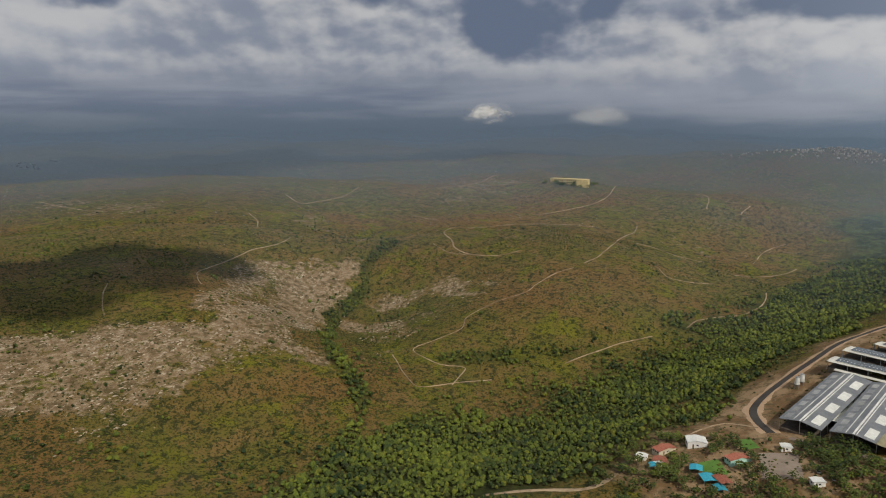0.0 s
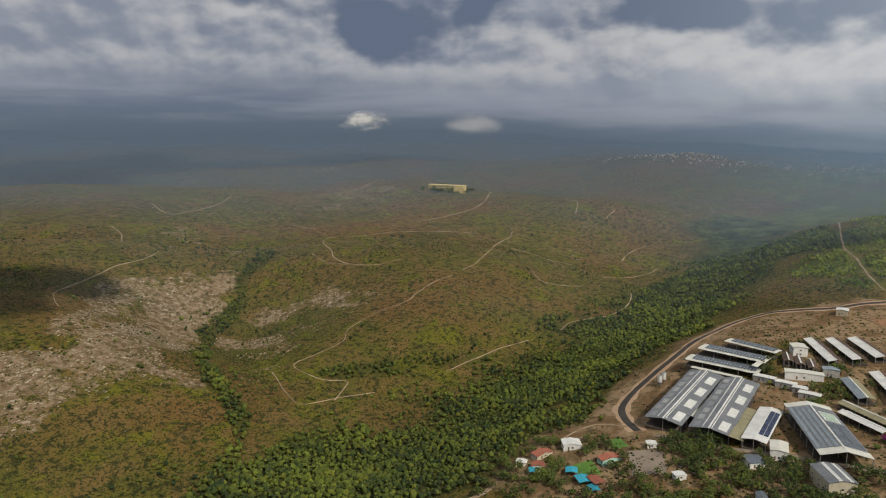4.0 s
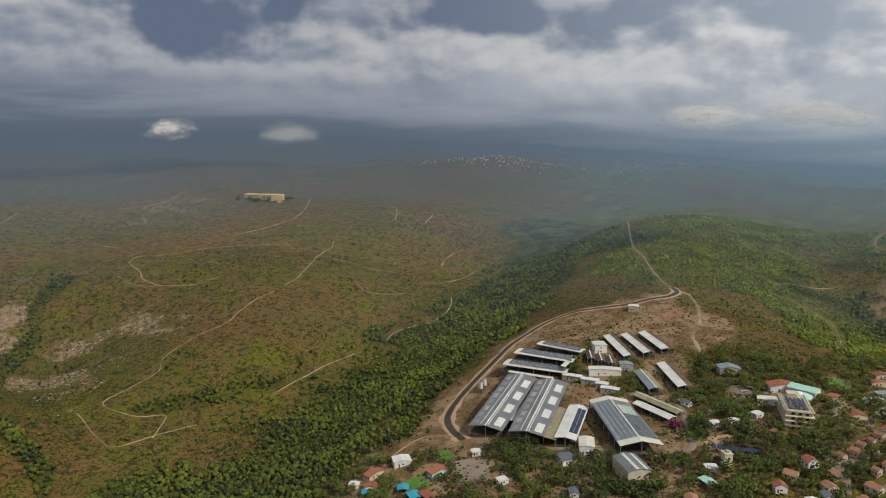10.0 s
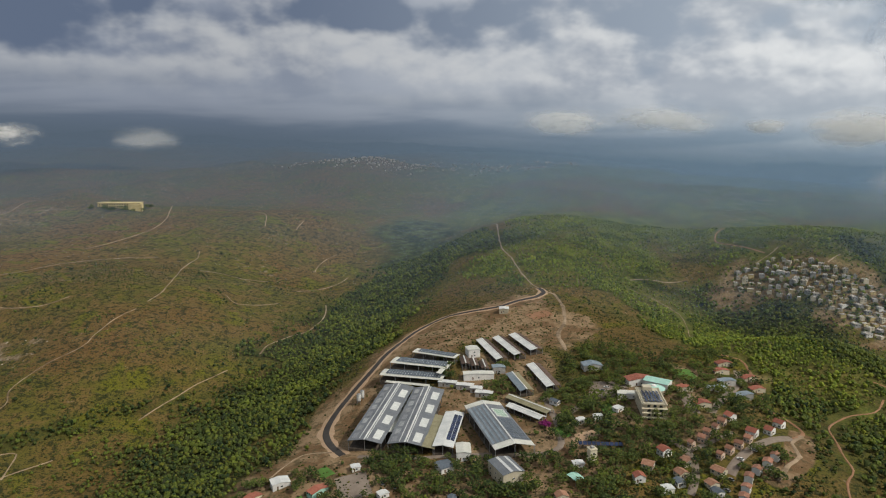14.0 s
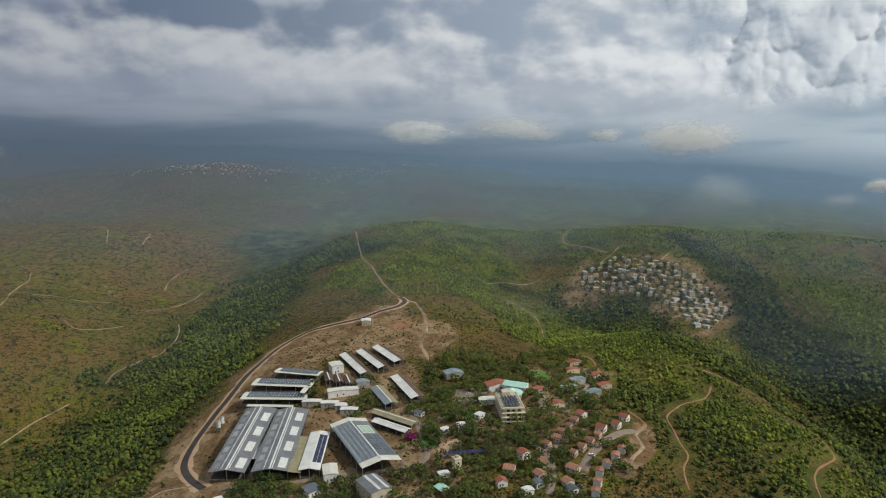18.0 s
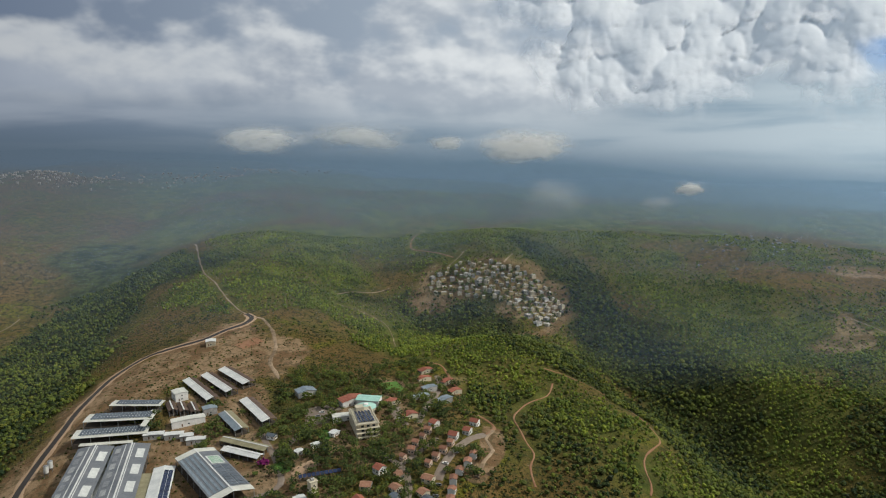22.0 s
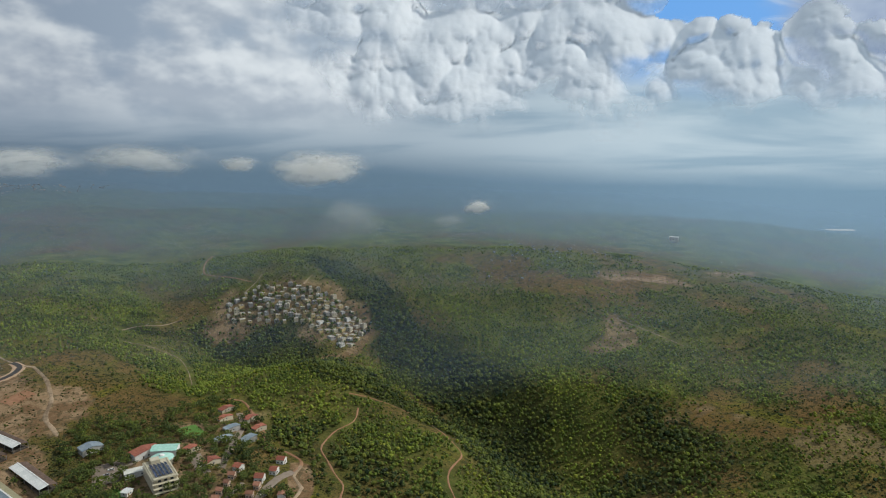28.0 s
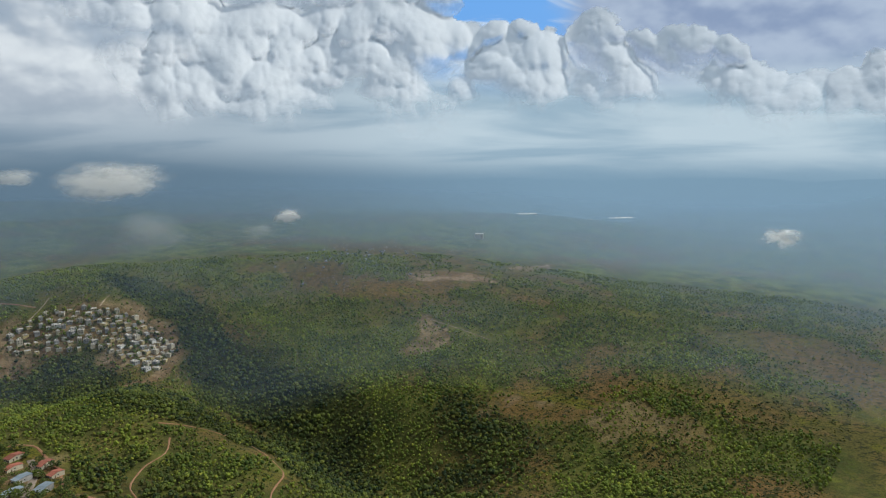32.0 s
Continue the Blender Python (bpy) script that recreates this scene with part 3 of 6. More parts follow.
def cover(x, y):
    """How far the ground is soil, rock, dark wood, pine wood, each from 0 to 1, and a broad noise."""
    n1, n2, n3 = rough(x, y, 170, 21), rough(x, y, 45, 33), rough(x, y, 320, 51, 5)
    soil = band(x, y, YARD, 60, 0.10, 0.6, 0.30 * n2)
    soil = np.maximum(soil, band(x, y, [(402, 140), (380, 110), (395, 60), (420, 0)], 42, 0.2, 0.6, 0.3 * n2) * 0.8)
    soil = np.maximum(soil, band(x, y, [(437, -203), (406, -189), (382, -166)], 12, 0.25, 0.6, 0.2 * n2))
    soil = np.maximum(soil, band(x, y, [(845, -300), (840, -380), (770, -425), (735, -405)], 75, 0.3, 0.75, 0.3 * n2) * 0.75)
    soil = np.maximum(soil, band(x, y, [(635, -782), (599, -819), (560, -831)], 40, 0.35, 0.75, 0.45 * n2) * 0.75)
    soil = np.maximum(soil, band(x, y, [(582, -932), (556, -1046)], 45, 0.35, 0.75, 0.45 * n2) * 0.75)
    soil = np.maximum(soil, band(x, y, [(497, -596), (494, -632), (540, -668)], 26, 0.35, 0.8, 0.5 * n2) * 0.7)
    soil = np.maximum(soil, band(x, y, [(348, -579), (268, -580), (180, -582)], 60, 0.45, 0.9, 0.5 * n2 + 0.2 * n1) * 0.55)
    soil = np.maximum(soil, band(x, y, [(370, 130), (380, 60), (400, -20), (410, -100), (480, -110), (530, -170)], 70, 0.1, 0.9, 0.5 * n2) * 0.7)
    rock = band(x, y, [(120, 560), (181, 557), (231, 549), (279, 518), (348, 515), (450, 590), (538, 663), (608, 678)], 62, 0.2, 0.75, 0.3 * n1 + 0.25 * n2)
    rock = np.maximum(rock, band(x, y, [(150, 510), (260, 484), (360, 492), (367, 441)], 45, 0.3, 0.8, 0.3 * n1 + 0.3 * n2) * 0.85)
    rock = np.maximum(rock, band(x, y, [(337, 560), (501, 713), (599, 711)], 45, 0.3, 0.8, 0.3 * n1 + 0.3 * n2) * 0.8)
    rock = np.maximum(rock, band(x, y, [(609, 587), (640, 539), (636, 476)], 45, 0.3, 0.8, 0.4 * n2) * 0.85)
    rock = np.maximum(rock, band(x, y, [(534, 589), (550, 522)], 26, 0.2, 0.7, 0.3 * n2))
    soil = np.maximum(soil, band(x, y, [(828, -434), (792, -427), (753, -438), (730, -433), (703, -388), (699, -354)], 26, 0.2, 0.6, 0.3 * n2) * 0.7)
    rock = np.maximum(rock, smooth(0.55, 1.0, n1 + 0.6 * n2 - 0.1) * smooth(250, 420, y) * 0.6)
    wadi = band(x, y, WADI, 112, 0.12, 0.62, 0.30 * n2 + 0.10 * n1)
    wadi = np.maximum(wadi, band(x, y, GORGE, 17, 0.25, 0.8, 0.35 * n2) * 0.75)
    wadi = np.maximum(wadi, band(x, y, [(500, -232), (440, -240), (380, -240), (340, -205)], 48, 0.1, 0.6, 0.3 * n2) * 0.45)
    wadi = np.maximum(wadi, band(x, y, VALLEY, 64, 0.15, 0.55, 0.2 * n2))
    wadi = np.maximum(wadi, band(x, y, [(780, -320), (679, -335), (600, -330), (540, -371), (499, -389)], 55, 0.15, 0.5, 0.2 * n2))
    wadi = np.maximum(wadi, band(x, y, [(900, -470), (876, -483), (798, -490), (697, -462), (616, -448), (480, -450)], 50, 0.1, 0.5, 0.2 * n2))
    wadi = np.maximum(wadi, band(x, y, [(820, -270), (739, -316), (690, -350)], 45, 0.1, 0.5, 0.2 * n2))
    wadi = np.maximum(wadi, band(x, y, [(372, -526), (295, -498), (335, -443)], 45, 0.2, 0.6, 0.4 * n2) * 0.8)
    wadi = np.maximum(wadi, band(x, y, [(950, 110), (1050, 40), (1000, 10)], 90, 0.2, 0.5, 0.2 * n2))
    wadi = np.maximum(wadi, band(x, y, [(484, 394), (528, 349), (573, 301), (595, 287)], 22, 0.4, 0.9, 0.3 * n2) * 0.5)
    wadi = np.maximum(wadi, smooth(0.5, 1.1, n1 + n2) * 0.05 * smooth(100, 250, y))
    pine = band(x, y, [(886, -23), (822, -63), (861, -153), (779, -206), (584, -224), (516, -281)], 80, 0.0, 0.4, 0.25 * n1 + 0.1 * n2)
    pine = np.maximum(pine, band(x, y, [(900, -110), (1000, -100), (1150, -140)], 140, 0.0, 0.35, 0.25 * n1))
    pine = np.maximum(pine, band(x, y, [(487, -291), (405, -283), (364, -310)], 55, 0.1, 0.5, 0.25 * n2))
    pine = np.maximum(pine, band(x, y, [(793, -571), (690, -560), (586, -539), (448, -525)], 95, 0.1, 0.4, 0.2 * n1 + 0.1 * n2))
    pine = np.maximum(pine, band(x, y, [(796, -590), (637, -590), (532, -590), (505, -525), (447, -510)], 105, 0.1, 0.45, 0.15 * n1 + 0.15 * n2))
    pine = np.maximum(pine, band(x, y, [(814, -258), (748, -311), (690, -290)], 70, 0.1, 0.4, 0.1 * n2))
    pine = np.maximum(pine, band(x, y, [(627, -614), (532, -700), (410, -672)], 70, 0.1, 0.5, 0.3 * n2) * 0.85)
    south = smooth(-230, -330, y) * smooth(-0.55, 0.25, n1 + 0.5 * n2 + 0.05 - 0.25 * smooth(420, 250, x) + 0.15 + 0.35 * smooth(800, 1000, np.hypot(x, y))) * 0.9
    east = smooth(1000, 1250, x + 0.8 * np.abs(y + 80)) * smooth(260, 60, y) * smooth(-0.35, 0.2, n1) * 0.9
    pine = np.maximum(pine, np.maximum(south, east))
    pine = np.maximum(pine, band(x, y, [(270, 285), (305, 280), (366, 275), (430, 255)], 40, 0.15, 0.6, 0.3 * n2) * 0.8)
    pine = pine * (0.55 + 0.45 * smooth(-0.45, 0.1, n2 + 0.3 * n1))
    clear = 1 - np.maximum(soil, 1.0 * (capsule(x, y, [(430, -100), (480, -130), (540, -150)], 90) > 0.3))
    wadi, pine = wadi * clear, pine * clear * (1 - wadi)
    return soil, rock * (1 - wadi), wadi, pine, n1


# ---- ground: one sheet of rings round the place below the camera, finer where it is seen ----
def rings(r0, r1, step, seen):
    radii = np.exp(np.arange(math.log(r0), math.log(r1) + step * 0.5, step))
    if r0 < 100:
        radii = np.concatenate([[0.3, 3, 10, 22, 40], radii])
    turns = np.radians(np.concatenate([np.arange(8, 184, seen), np.arange(184, 368, 3.0)]))
    r, a = np.meshgrid(radii, turns, indexing="ij")
    x, y = r * np.sin(a), r * np.cos(a)
    v = np.stack([x, y, ground(x, y)], -1).reshape(-1, 3)
    k, n = len(radii), len(turns)
    i, j = np.meshgrid(np.arange(k - 1), np.arange(n), indexing="ij")
    q = np.stack([i * n + j, i * n + (j + 1) % n, (i + 1) * n + (j + 1) % n, (i + 1) * n + j], -1).reshape(-1, 4)
    return v, q[:, ::-1], radii[-1]


def sheet(name, v, q, mat):
    me = bpy.data.meshes.new(name)
    v, q = np.asarray(v, np.float32), np.asarray(q, np.int32)
    me.vertices.add(len(v)), me.loops.add(q.size), me.polygons.add(len(q))
    me.vertices.foreach_set("co", v.ravel())
    me.loops.foreach_set("vertex_index", q.ravel())
    me.polygons.foreach_set("loop_start", np.arange(len(q), dtype=np.int32) * q.shape[1])
    me.polygons.foreach_set("use_smooth", np.ones(len(q), bool))
    me.update(), me.validate()
    me.materials.append(mat)
    return new(name, me)


def land_colour(n, place, wood):
    masks = []
    for key in ("soil", "rock", "wadi", "pine"):
        a = n.add("ShaderNodeAttribute")
        a.attribute_name = key
        masks.append(a.outputs["Fac"])
    wide, mid, grain = n.noise(place, 0.006, 5.0, 0.6), n.noise(place, 0.045, 5.0, 0.62, 0.4), n.noise(place, 0.32, 5.0, 0.7)
    tufts = n.noise(place, 0.16, 4.0, 0.75)
    broad = n.noise(place, 0.0028, 4.0, 0.6, 0.6)
    scrub = n.mix(n.ramp(wide, 0.40, 0.60), (0.154, 0.086, 0.027), (0.110, 0.096, 0.019))
    scrub = n.mix(n.math("MULTIPLY", n.ramp(broad, 0.42, 0.62), 0.55), scrub, (0.088, 0.074, 0.024))
    scrub = n.mix(n.math("MULTIPLY", n.ramp(mid, 0.47, 0.62), 0.85), scrub, (0.158, 0.100, 0.034))
    moss = n.noise(place, 0.021, 5.0, 0.65, 0.8)
    scrub = n.mix(n.ramp(n.math("ADD", moss, n.math("MULTIPLY", n.math("SUBTRACT", tufts, 0.5), 0.35)), 0.53, 0.62, 0.0, 0.85), scrub, (0.132, 0.128, 0.012))
    scrub = n.mix(n.ramp(tufts, 0.52, 0.58, 0.0, 0.85), scrub, (0.018, 0.025, 0.009))
    scrub = n.mix(n.ramp(n.noise(place, 0.5, 4.0, 0.75), 0.50, 0.60, 0.0, 0.8), scrub, (0.026, 0.028, 0.009))
    scrub = n.mix(n.math("MULTIPLY", n.ramp(grain, 0.60, 0.70), 0.40), scrub, (0.22, 0.165, 0.105))
    ledge = n.noise(n.scaled(place, (0.45, 1.0, 1.6)), 0.22, 6.0, 0.75, 0.6)
    stone = n.mix(n.ramp(grain, 0.42, 0.64), (0.160, 0.108, 0.058), (0.30, 0.228, 0.150))
    stone = n.mix(n.ramp(ledge, 0.54, 0.66), stone, (0.42, 0.355, 0.262))
    stone = n.mix(n.ramp(n.noise(place, 0.16, 5.0, 0.75), 0.50, 0.58, 0.0, 0.9), stone, (0.080, 0.058, 0.024))
    colour = n.mix(n.ramp(n.math("ADD", masks[1], n.math("MULTIPLY", n.math("SUBTRACT", n.noise(place, 0.10, 6.0, 0.75, 0.5), 0.5), 3.4)), 0.50, 0.86), scrub, stone)
    earth = n.mix(n.ramp(mid, 0.40, 0.60), (0.150, 0.090, 0.044), (0.265, 0.180, 0.102))
    earth = n.mix(n.math("MULTIPLY", n.ramp(tufts, 0.50, 0.60), 0.7), earth, (0.070, 0.060, 0.028))
    colour = n.mix(n.ramp(n.math("ADD", masks[0], n.math("MULTIPLY", n.math("SUBTRACT", tufts, 0.5), 1.2)), 0.3, 0.7), colour, earth)
    colour = n.mix(n.math("MULTIPLY", masks[2], 0.85), colour, n.mix(n.ramp(tufts, 0.42, 0.58), (0.016 * wood, 0.024 * wood, 0.009 * wood), (0.050 * wood, 0.060 * wood, 0.016 * wood)))
    colour = n.mix(n.math("MULTIPLY", masks[3], 0.8), colour, n.mix(n.ramp(tufts, 0.4, 0.6), (0.060 * wood, 0.086 * wood, 0.017 * wood), (0.102, 0.102, 0.025)))
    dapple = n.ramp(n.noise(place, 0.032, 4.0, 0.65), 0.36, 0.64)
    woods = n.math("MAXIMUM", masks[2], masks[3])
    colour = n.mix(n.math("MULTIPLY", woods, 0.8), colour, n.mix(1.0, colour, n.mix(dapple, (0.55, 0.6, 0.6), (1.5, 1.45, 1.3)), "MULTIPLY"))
    return colour, tufts, grain


def ground_material():
    m = bpy.data.materials.new("garrigue_ground")
    m.use_nodes = True
    n = Nodes(m.node_tree)
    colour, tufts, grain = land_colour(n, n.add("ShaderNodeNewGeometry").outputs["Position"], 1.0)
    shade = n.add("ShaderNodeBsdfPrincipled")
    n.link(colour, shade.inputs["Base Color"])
    shade.inputs["Roughness"].default_value, shade.inputs["Specular IOR Level"].default_value = 0.95, 0.1
    b_ = n.add("ShaderNodeBump")
    b_.inputs["Strength"].default_value, b_.inputs["Distance"].default_value = 0.8, 1.2
    n.link(n.math("ADD", tufts, n.math("MULTIPLY", grain, 0.6)), b_.inputs["Height"]), n.link(b_.outputs[0], shade.inputs["Normal"])
    n.link(shade.outputs[0], n.add("ShaderNodeOutputMaterial").inputs[0])
    return m


def distance_material():
    """Far country under cloud, lost towards the skyline in haze painted as emission."""
    m = bpy.data.materials.new("far_country_painted_haze")
    m.use_nodes = True
    n = Nodes(m.node_tree)
    place = n.add("ShaderNodeNewGeometry").outputs["Position"]
    xyz = n.add("ShaderNodeSeparateXYZ")
    n.link(place, xyz.inputs[0])
    flat = n.add("ShaderNodeCombineXYZ")
    n.link(xyz.outputs[0], flat.inputs[0]), n.link(xyz.outputs[1], flat.inputs[1])
    length = n.add("ShaderNodeVectorMath")
    length.operation = "LENGTH"
    n.link(flat.outputs[0], length.inputs[0])
    bearing_ = n.math("MULTIPLY", n.math("ARCTAN2", xyz.outputs[0], xyz.outputs[1]), 57.296)
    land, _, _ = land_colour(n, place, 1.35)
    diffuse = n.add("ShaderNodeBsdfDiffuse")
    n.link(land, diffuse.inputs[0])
    haze_glow = n.add("ShaderNodeEmission")
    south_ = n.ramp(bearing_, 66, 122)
    n.link(n.mix(n.ramp(bearing_, 118, 155), n.mix(south_, (0.090, 0.118, 0.152), (0.135, 0.195, 0.248)), (0.215, 0.315, 0.395)), haze_glow.inputs[0])
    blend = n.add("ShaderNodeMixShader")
    # the painted haze thickens evenly with the distance
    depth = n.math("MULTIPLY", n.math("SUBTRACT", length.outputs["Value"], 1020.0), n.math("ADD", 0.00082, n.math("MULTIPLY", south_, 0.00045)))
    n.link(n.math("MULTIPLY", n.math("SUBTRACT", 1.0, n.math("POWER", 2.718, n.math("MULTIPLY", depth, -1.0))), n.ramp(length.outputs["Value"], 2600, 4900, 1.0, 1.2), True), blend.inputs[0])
    n.link(diffuse.outputs[0], blend.inputs[1]), n.link(haze_glow.outputs[0], blend.inputs[2])
    n.link(blend.outputs[0], n.add("ShaderNodeOutputMaterial").inputs[0])
    return m


NEAR, FAR = 1020.0, 4940.0
vs, qs, edge = rings(60.0, NEAR, 0.0095, 0.28)


def covered(ob, v):
    for key, values in zip(("soil", "rock", "wadi", "pine"), cover(v[:, 0], v[:, 1])):
        a = ob.data.attributes.new(key, "FLOAT", "POINT")
        a.data.foreach_set("value", np.asarray(values, np.float32))
    return ob


land = covered(sheet("ground", vs, qs, ground_material()), vs)
tagged(land, "dry hills of low scrub, bare soil and pale rock", "ground", kind="structure")
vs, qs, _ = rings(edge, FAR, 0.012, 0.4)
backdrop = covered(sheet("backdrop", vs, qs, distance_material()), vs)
tagged(backdrop, "far wooded hills and plain fading into painted blue haze", "backdrop", kind="structure")


def haze_veil(r, amount):
    """An added see-through shell that stands in for haze at that distance, thickest low down, lit like everything else.
    """
    m = bpy.data.materials.new("haze_shell")
    m.use_nodes = True
    n = Nodes(m.node_tree)
    show = n.add("ShaderNodeAttribute")
    show.attribute_name = "show"
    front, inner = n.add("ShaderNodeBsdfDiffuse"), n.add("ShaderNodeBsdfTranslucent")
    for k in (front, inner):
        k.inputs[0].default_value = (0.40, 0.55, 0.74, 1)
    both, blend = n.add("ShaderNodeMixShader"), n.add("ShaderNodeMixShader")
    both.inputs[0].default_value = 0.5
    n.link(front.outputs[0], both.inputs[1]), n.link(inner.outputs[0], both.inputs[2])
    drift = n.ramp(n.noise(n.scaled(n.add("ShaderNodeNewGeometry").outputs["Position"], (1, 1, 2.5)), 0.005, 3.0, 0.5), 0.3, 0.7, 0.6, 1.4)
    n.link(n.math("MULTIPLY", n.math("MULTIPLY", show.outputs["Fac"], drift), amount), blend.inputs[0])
    n.link(n.add("ShaderNodeBsdfTransparent").outputs[0], blend.inputs[1]), n.link(both.outputs[0], blend.inputs[2])
    n.link(blend.outputs[0], n.add("ShaderNodeOutputMaterial").inputs[0])
    turns = np.radians(np.arange(8, 188, 1.0))
    x_, y_ = r * np.sin(turns), r * np.cos(turns)
    base = ground(x_, y_) - 1
    lifts = np.linspace(0, 1, 14)
    ceiling_ = np.maximum(base + 60, 215)
    z = base[:, None] + (ceiling_ - base)[:, None] * lifts[None]
    v = np.stack([np.broadcast_to(x_[:, None], z.shape), np.broadcast_to(y_[:, None], z.shape), z], -1).reshape(-1, 3)
    k, h = z.shape
    i, j = np.meshgrid(np.arange(k - 1), np.arange(h - 1), indexing="ij")
    q = np.stack([i * h + j, i * h + j + 1, (i + 1) * h + j + 1, (i + 1) * h + j], -1).reshape(-1, 4)
    ob = sheet("haze", v, q, m)
    a_ = ob.data.attributes.new("show", "FLOAT", "POINT")
    # the shell is fainter over the hills in the north, denser over the valleys and the plain
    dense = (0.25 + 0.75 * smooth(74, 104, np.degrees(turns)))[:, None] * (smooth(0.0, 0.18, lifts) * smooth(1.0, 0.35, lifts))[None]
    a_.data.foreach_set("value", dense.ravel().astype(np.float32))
    return tagged(ob, "thin blue shell standing in for haze over the far hills", "haze", kind="structure")


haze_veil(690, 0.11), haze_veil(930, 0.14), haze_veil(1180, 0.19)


# ---- building blocks ----
class Geo:
    """Gathers the faces of one part."""

    def __init__(self):
        self.v, self.f = [], []

    def solid(self, pts, faces):
        k = len(self.v)
        self.v += [tuple(p) for p in pts]
        self.f += [tuple(k + i for i in f) for f in faces]
        return self

    def slab(self, a, b, c, d, t):
        """A plate with the top corners a, b, c, d (anticlockwise from above) and the thickness t."""
        low = [(p[0], p[1], p[2] - t) for p in (a, b, c, d)]
        return self.solid([a, b, c, d, *low], [(0, 1, 2, 3), (7, 6, 5, 4), (0, 4, 5, 1), (1, 5, 6, 2), (2, 6, 7, 3), (3, 7, 4, 0)])

    def box(self, x0, y0, z0, x1, y1, z1):
        return self.slab((x0, y0, z1), (x1, y0, z1), (x1, y1, z1), (x0, y1, z1), z1 - z0)

    def tube(self, x, y, z0, z1, r0, r1=None, n=8):
        r1 = r0 if r1 is None else r1
        ring = [(math.cos(6.2832 * i / n), math.sin(6.2832 * i / n)) for i in range(n)]
        pts = [(x + c * r0, y + s * r0, z0) for c, s in ring] + [(x + c * r1, y + s * r1, z1) for c, s in ring]
        return self.solid(pts, [(i, (i + 1) % n, n + (i + 1) % n, n + i) for i in range(n)] + [tuple(range(n - 1, -1, -1)), tuple(range(n, 2 * n))])

    def gable(self, x0, x1, y0, y1, z0, eave, ridge):
        """Walls of a house whose ridge runs along x."""
        ym = (y0 + y1) / 2
        pts = [(x, y, z) for x in (x0, x1) for y, z in ((y0, z0), (y1, z0), (y1, eave), (ym, ridge), (y0, eave))]
        return self.solid(pts, [(4, 3, 2, 1, 0), (5, 6, 7, 8, 9), (0, 1, 6, 5), (1, 2, 7, 6), (2, 3, 8, 7), (3, 4, 9, 8), (4, 0, 5, 9)])


def part(name, geo, material, parent, label=""):
    me = bpy.data.meshes.new(name)
    me.from_pydata(geo.v, [], geo.f)
    me.materials.append(material)
    ob = new(name, me)
    ob.parent = parent
    return tagged(ob, label)


def thing(name, x, y, turn, label, category, group="", z=None):
    ob = new(name)
    ob.matrix_basis = pose(x, y, gz(x, y) if z is None else z, 0, 0, turn)
    return tagged(ob, label, category, group)


def strip(name, line, width, material, label, category, lift=0.25, uneven=0.0, kind="structure"):
    """A way laid on the ground along a smoothed line."""
    p = [Vector((*q, 0)) for q in line]
    pts = []
    for i in range(len(p) - 1):
        a, b, c, d = p[max(i - 1, 0)], p[i], p[i + 1], p[min(i + 2, len(p) - 1)]
        n = max(2, int((c - b).length / 6))
        for k in range(n):
            t = k / n
            pts.append(0.5 * ((2 * b) + (c - a) * t + (2 * a - 5 * b + 4 * c - d) * t * t + (3 * b - a - 3 * c + d) * t ** 3))
    pts.append(p[-1])
    g = Geo()
    rows_ = []
    for i, q in enumerate(pts):
        u = (pts[min(i + 1, len(pts) - 1)] - pts[max(i - 1, 0)]).normalized()
        side = Vector((u.y, -u.x, 0))
        w_ = width / 2 * (1 + uneven * math.sin(i * 1.7) + uneven * 0.7 * math.sin(i * 0.61 + 2))
        q = q + side * (uneven * 2.0 * math.sin(i * 0.9 + width))
        row = []
        for f in (-1, -0.5, 0, 0.5, 1):
            e = q + side * w_ * f
            row.append((e.x, e.y, gz(e.x, e.y) + lift - (0.35 if abs(f) == 1 else 0)))
        rows_.append(row)
    k = 5
    g.v = [v for row in rows_ for v in row]
    g.f = [(i * k + j, i * k + j + 1, (i + 1) * k + j + 1, (i + 1) * k + j) for i in range(len(rows_) - 1) for j in range(k - 1)]
    ob = part(name, g, material, None)
    return tagged(ob, label, category, kind=kind)


def dirt(line, width, red=False):
    return strip("dirt_track", line, width * 0.68, EARTH if red else DIRT, "red earth track worn through the scrub" if red else "pale unpaved track winding over the hills", "track", 0.30, 0.16)


# ---- roads and tracks ----
ROAD = [(425, 97), (442, 108), (465, 118), (485, 122), (509, 120), (534, 112), (565, 100), (606, 90), (668, 77), (699, 50), (703, 23), (704, -6), (715, -28), (724, -47), (742, -57), (757, -52)]
strip("road_verge", ROAD, 16, SAND, "pale graded dirt verge along the road", "verge", 0.12, 0.16)
strip("road", ROAD, 6.5, ASPHALT, "narrow dark asphalt road curving round the sheds", "road", 0.32)
dirt([(757, -52), (781, -44), (821, -35), (889, -25), (969, -11), (1211, -4)], 3)
dirt([(741, -56), (737, -67), (698, -73), (654, -71), (620, -62), (598, -64), (582, -66)], 5.5)
dirt([(432, 106), (435, 127), (420, 135), (403, 141), (396, 154)], 2.3)
dirt([(364, 161), (345, 159), (325, 165), (310, 184), (286, 206)], 5.5)
dirt([(459, 440), (440, 415), (422, 388), (415, 370), (429, 362), (453, 351), (477, 338)], 1.9)
dirt([(441, 354), (473, 365), (479, 372), (469, 389), (474, 421), (487, 437), (512, 432), (544, 424), (569, 436), (608, 432), (653, 416), (681, 419), (725, 418), (751, 410)], 1.9)
dirt([(777, 410), (821, 412), (920, 436), (952, 442), (997, 443), (1028, 452)], 2.3)
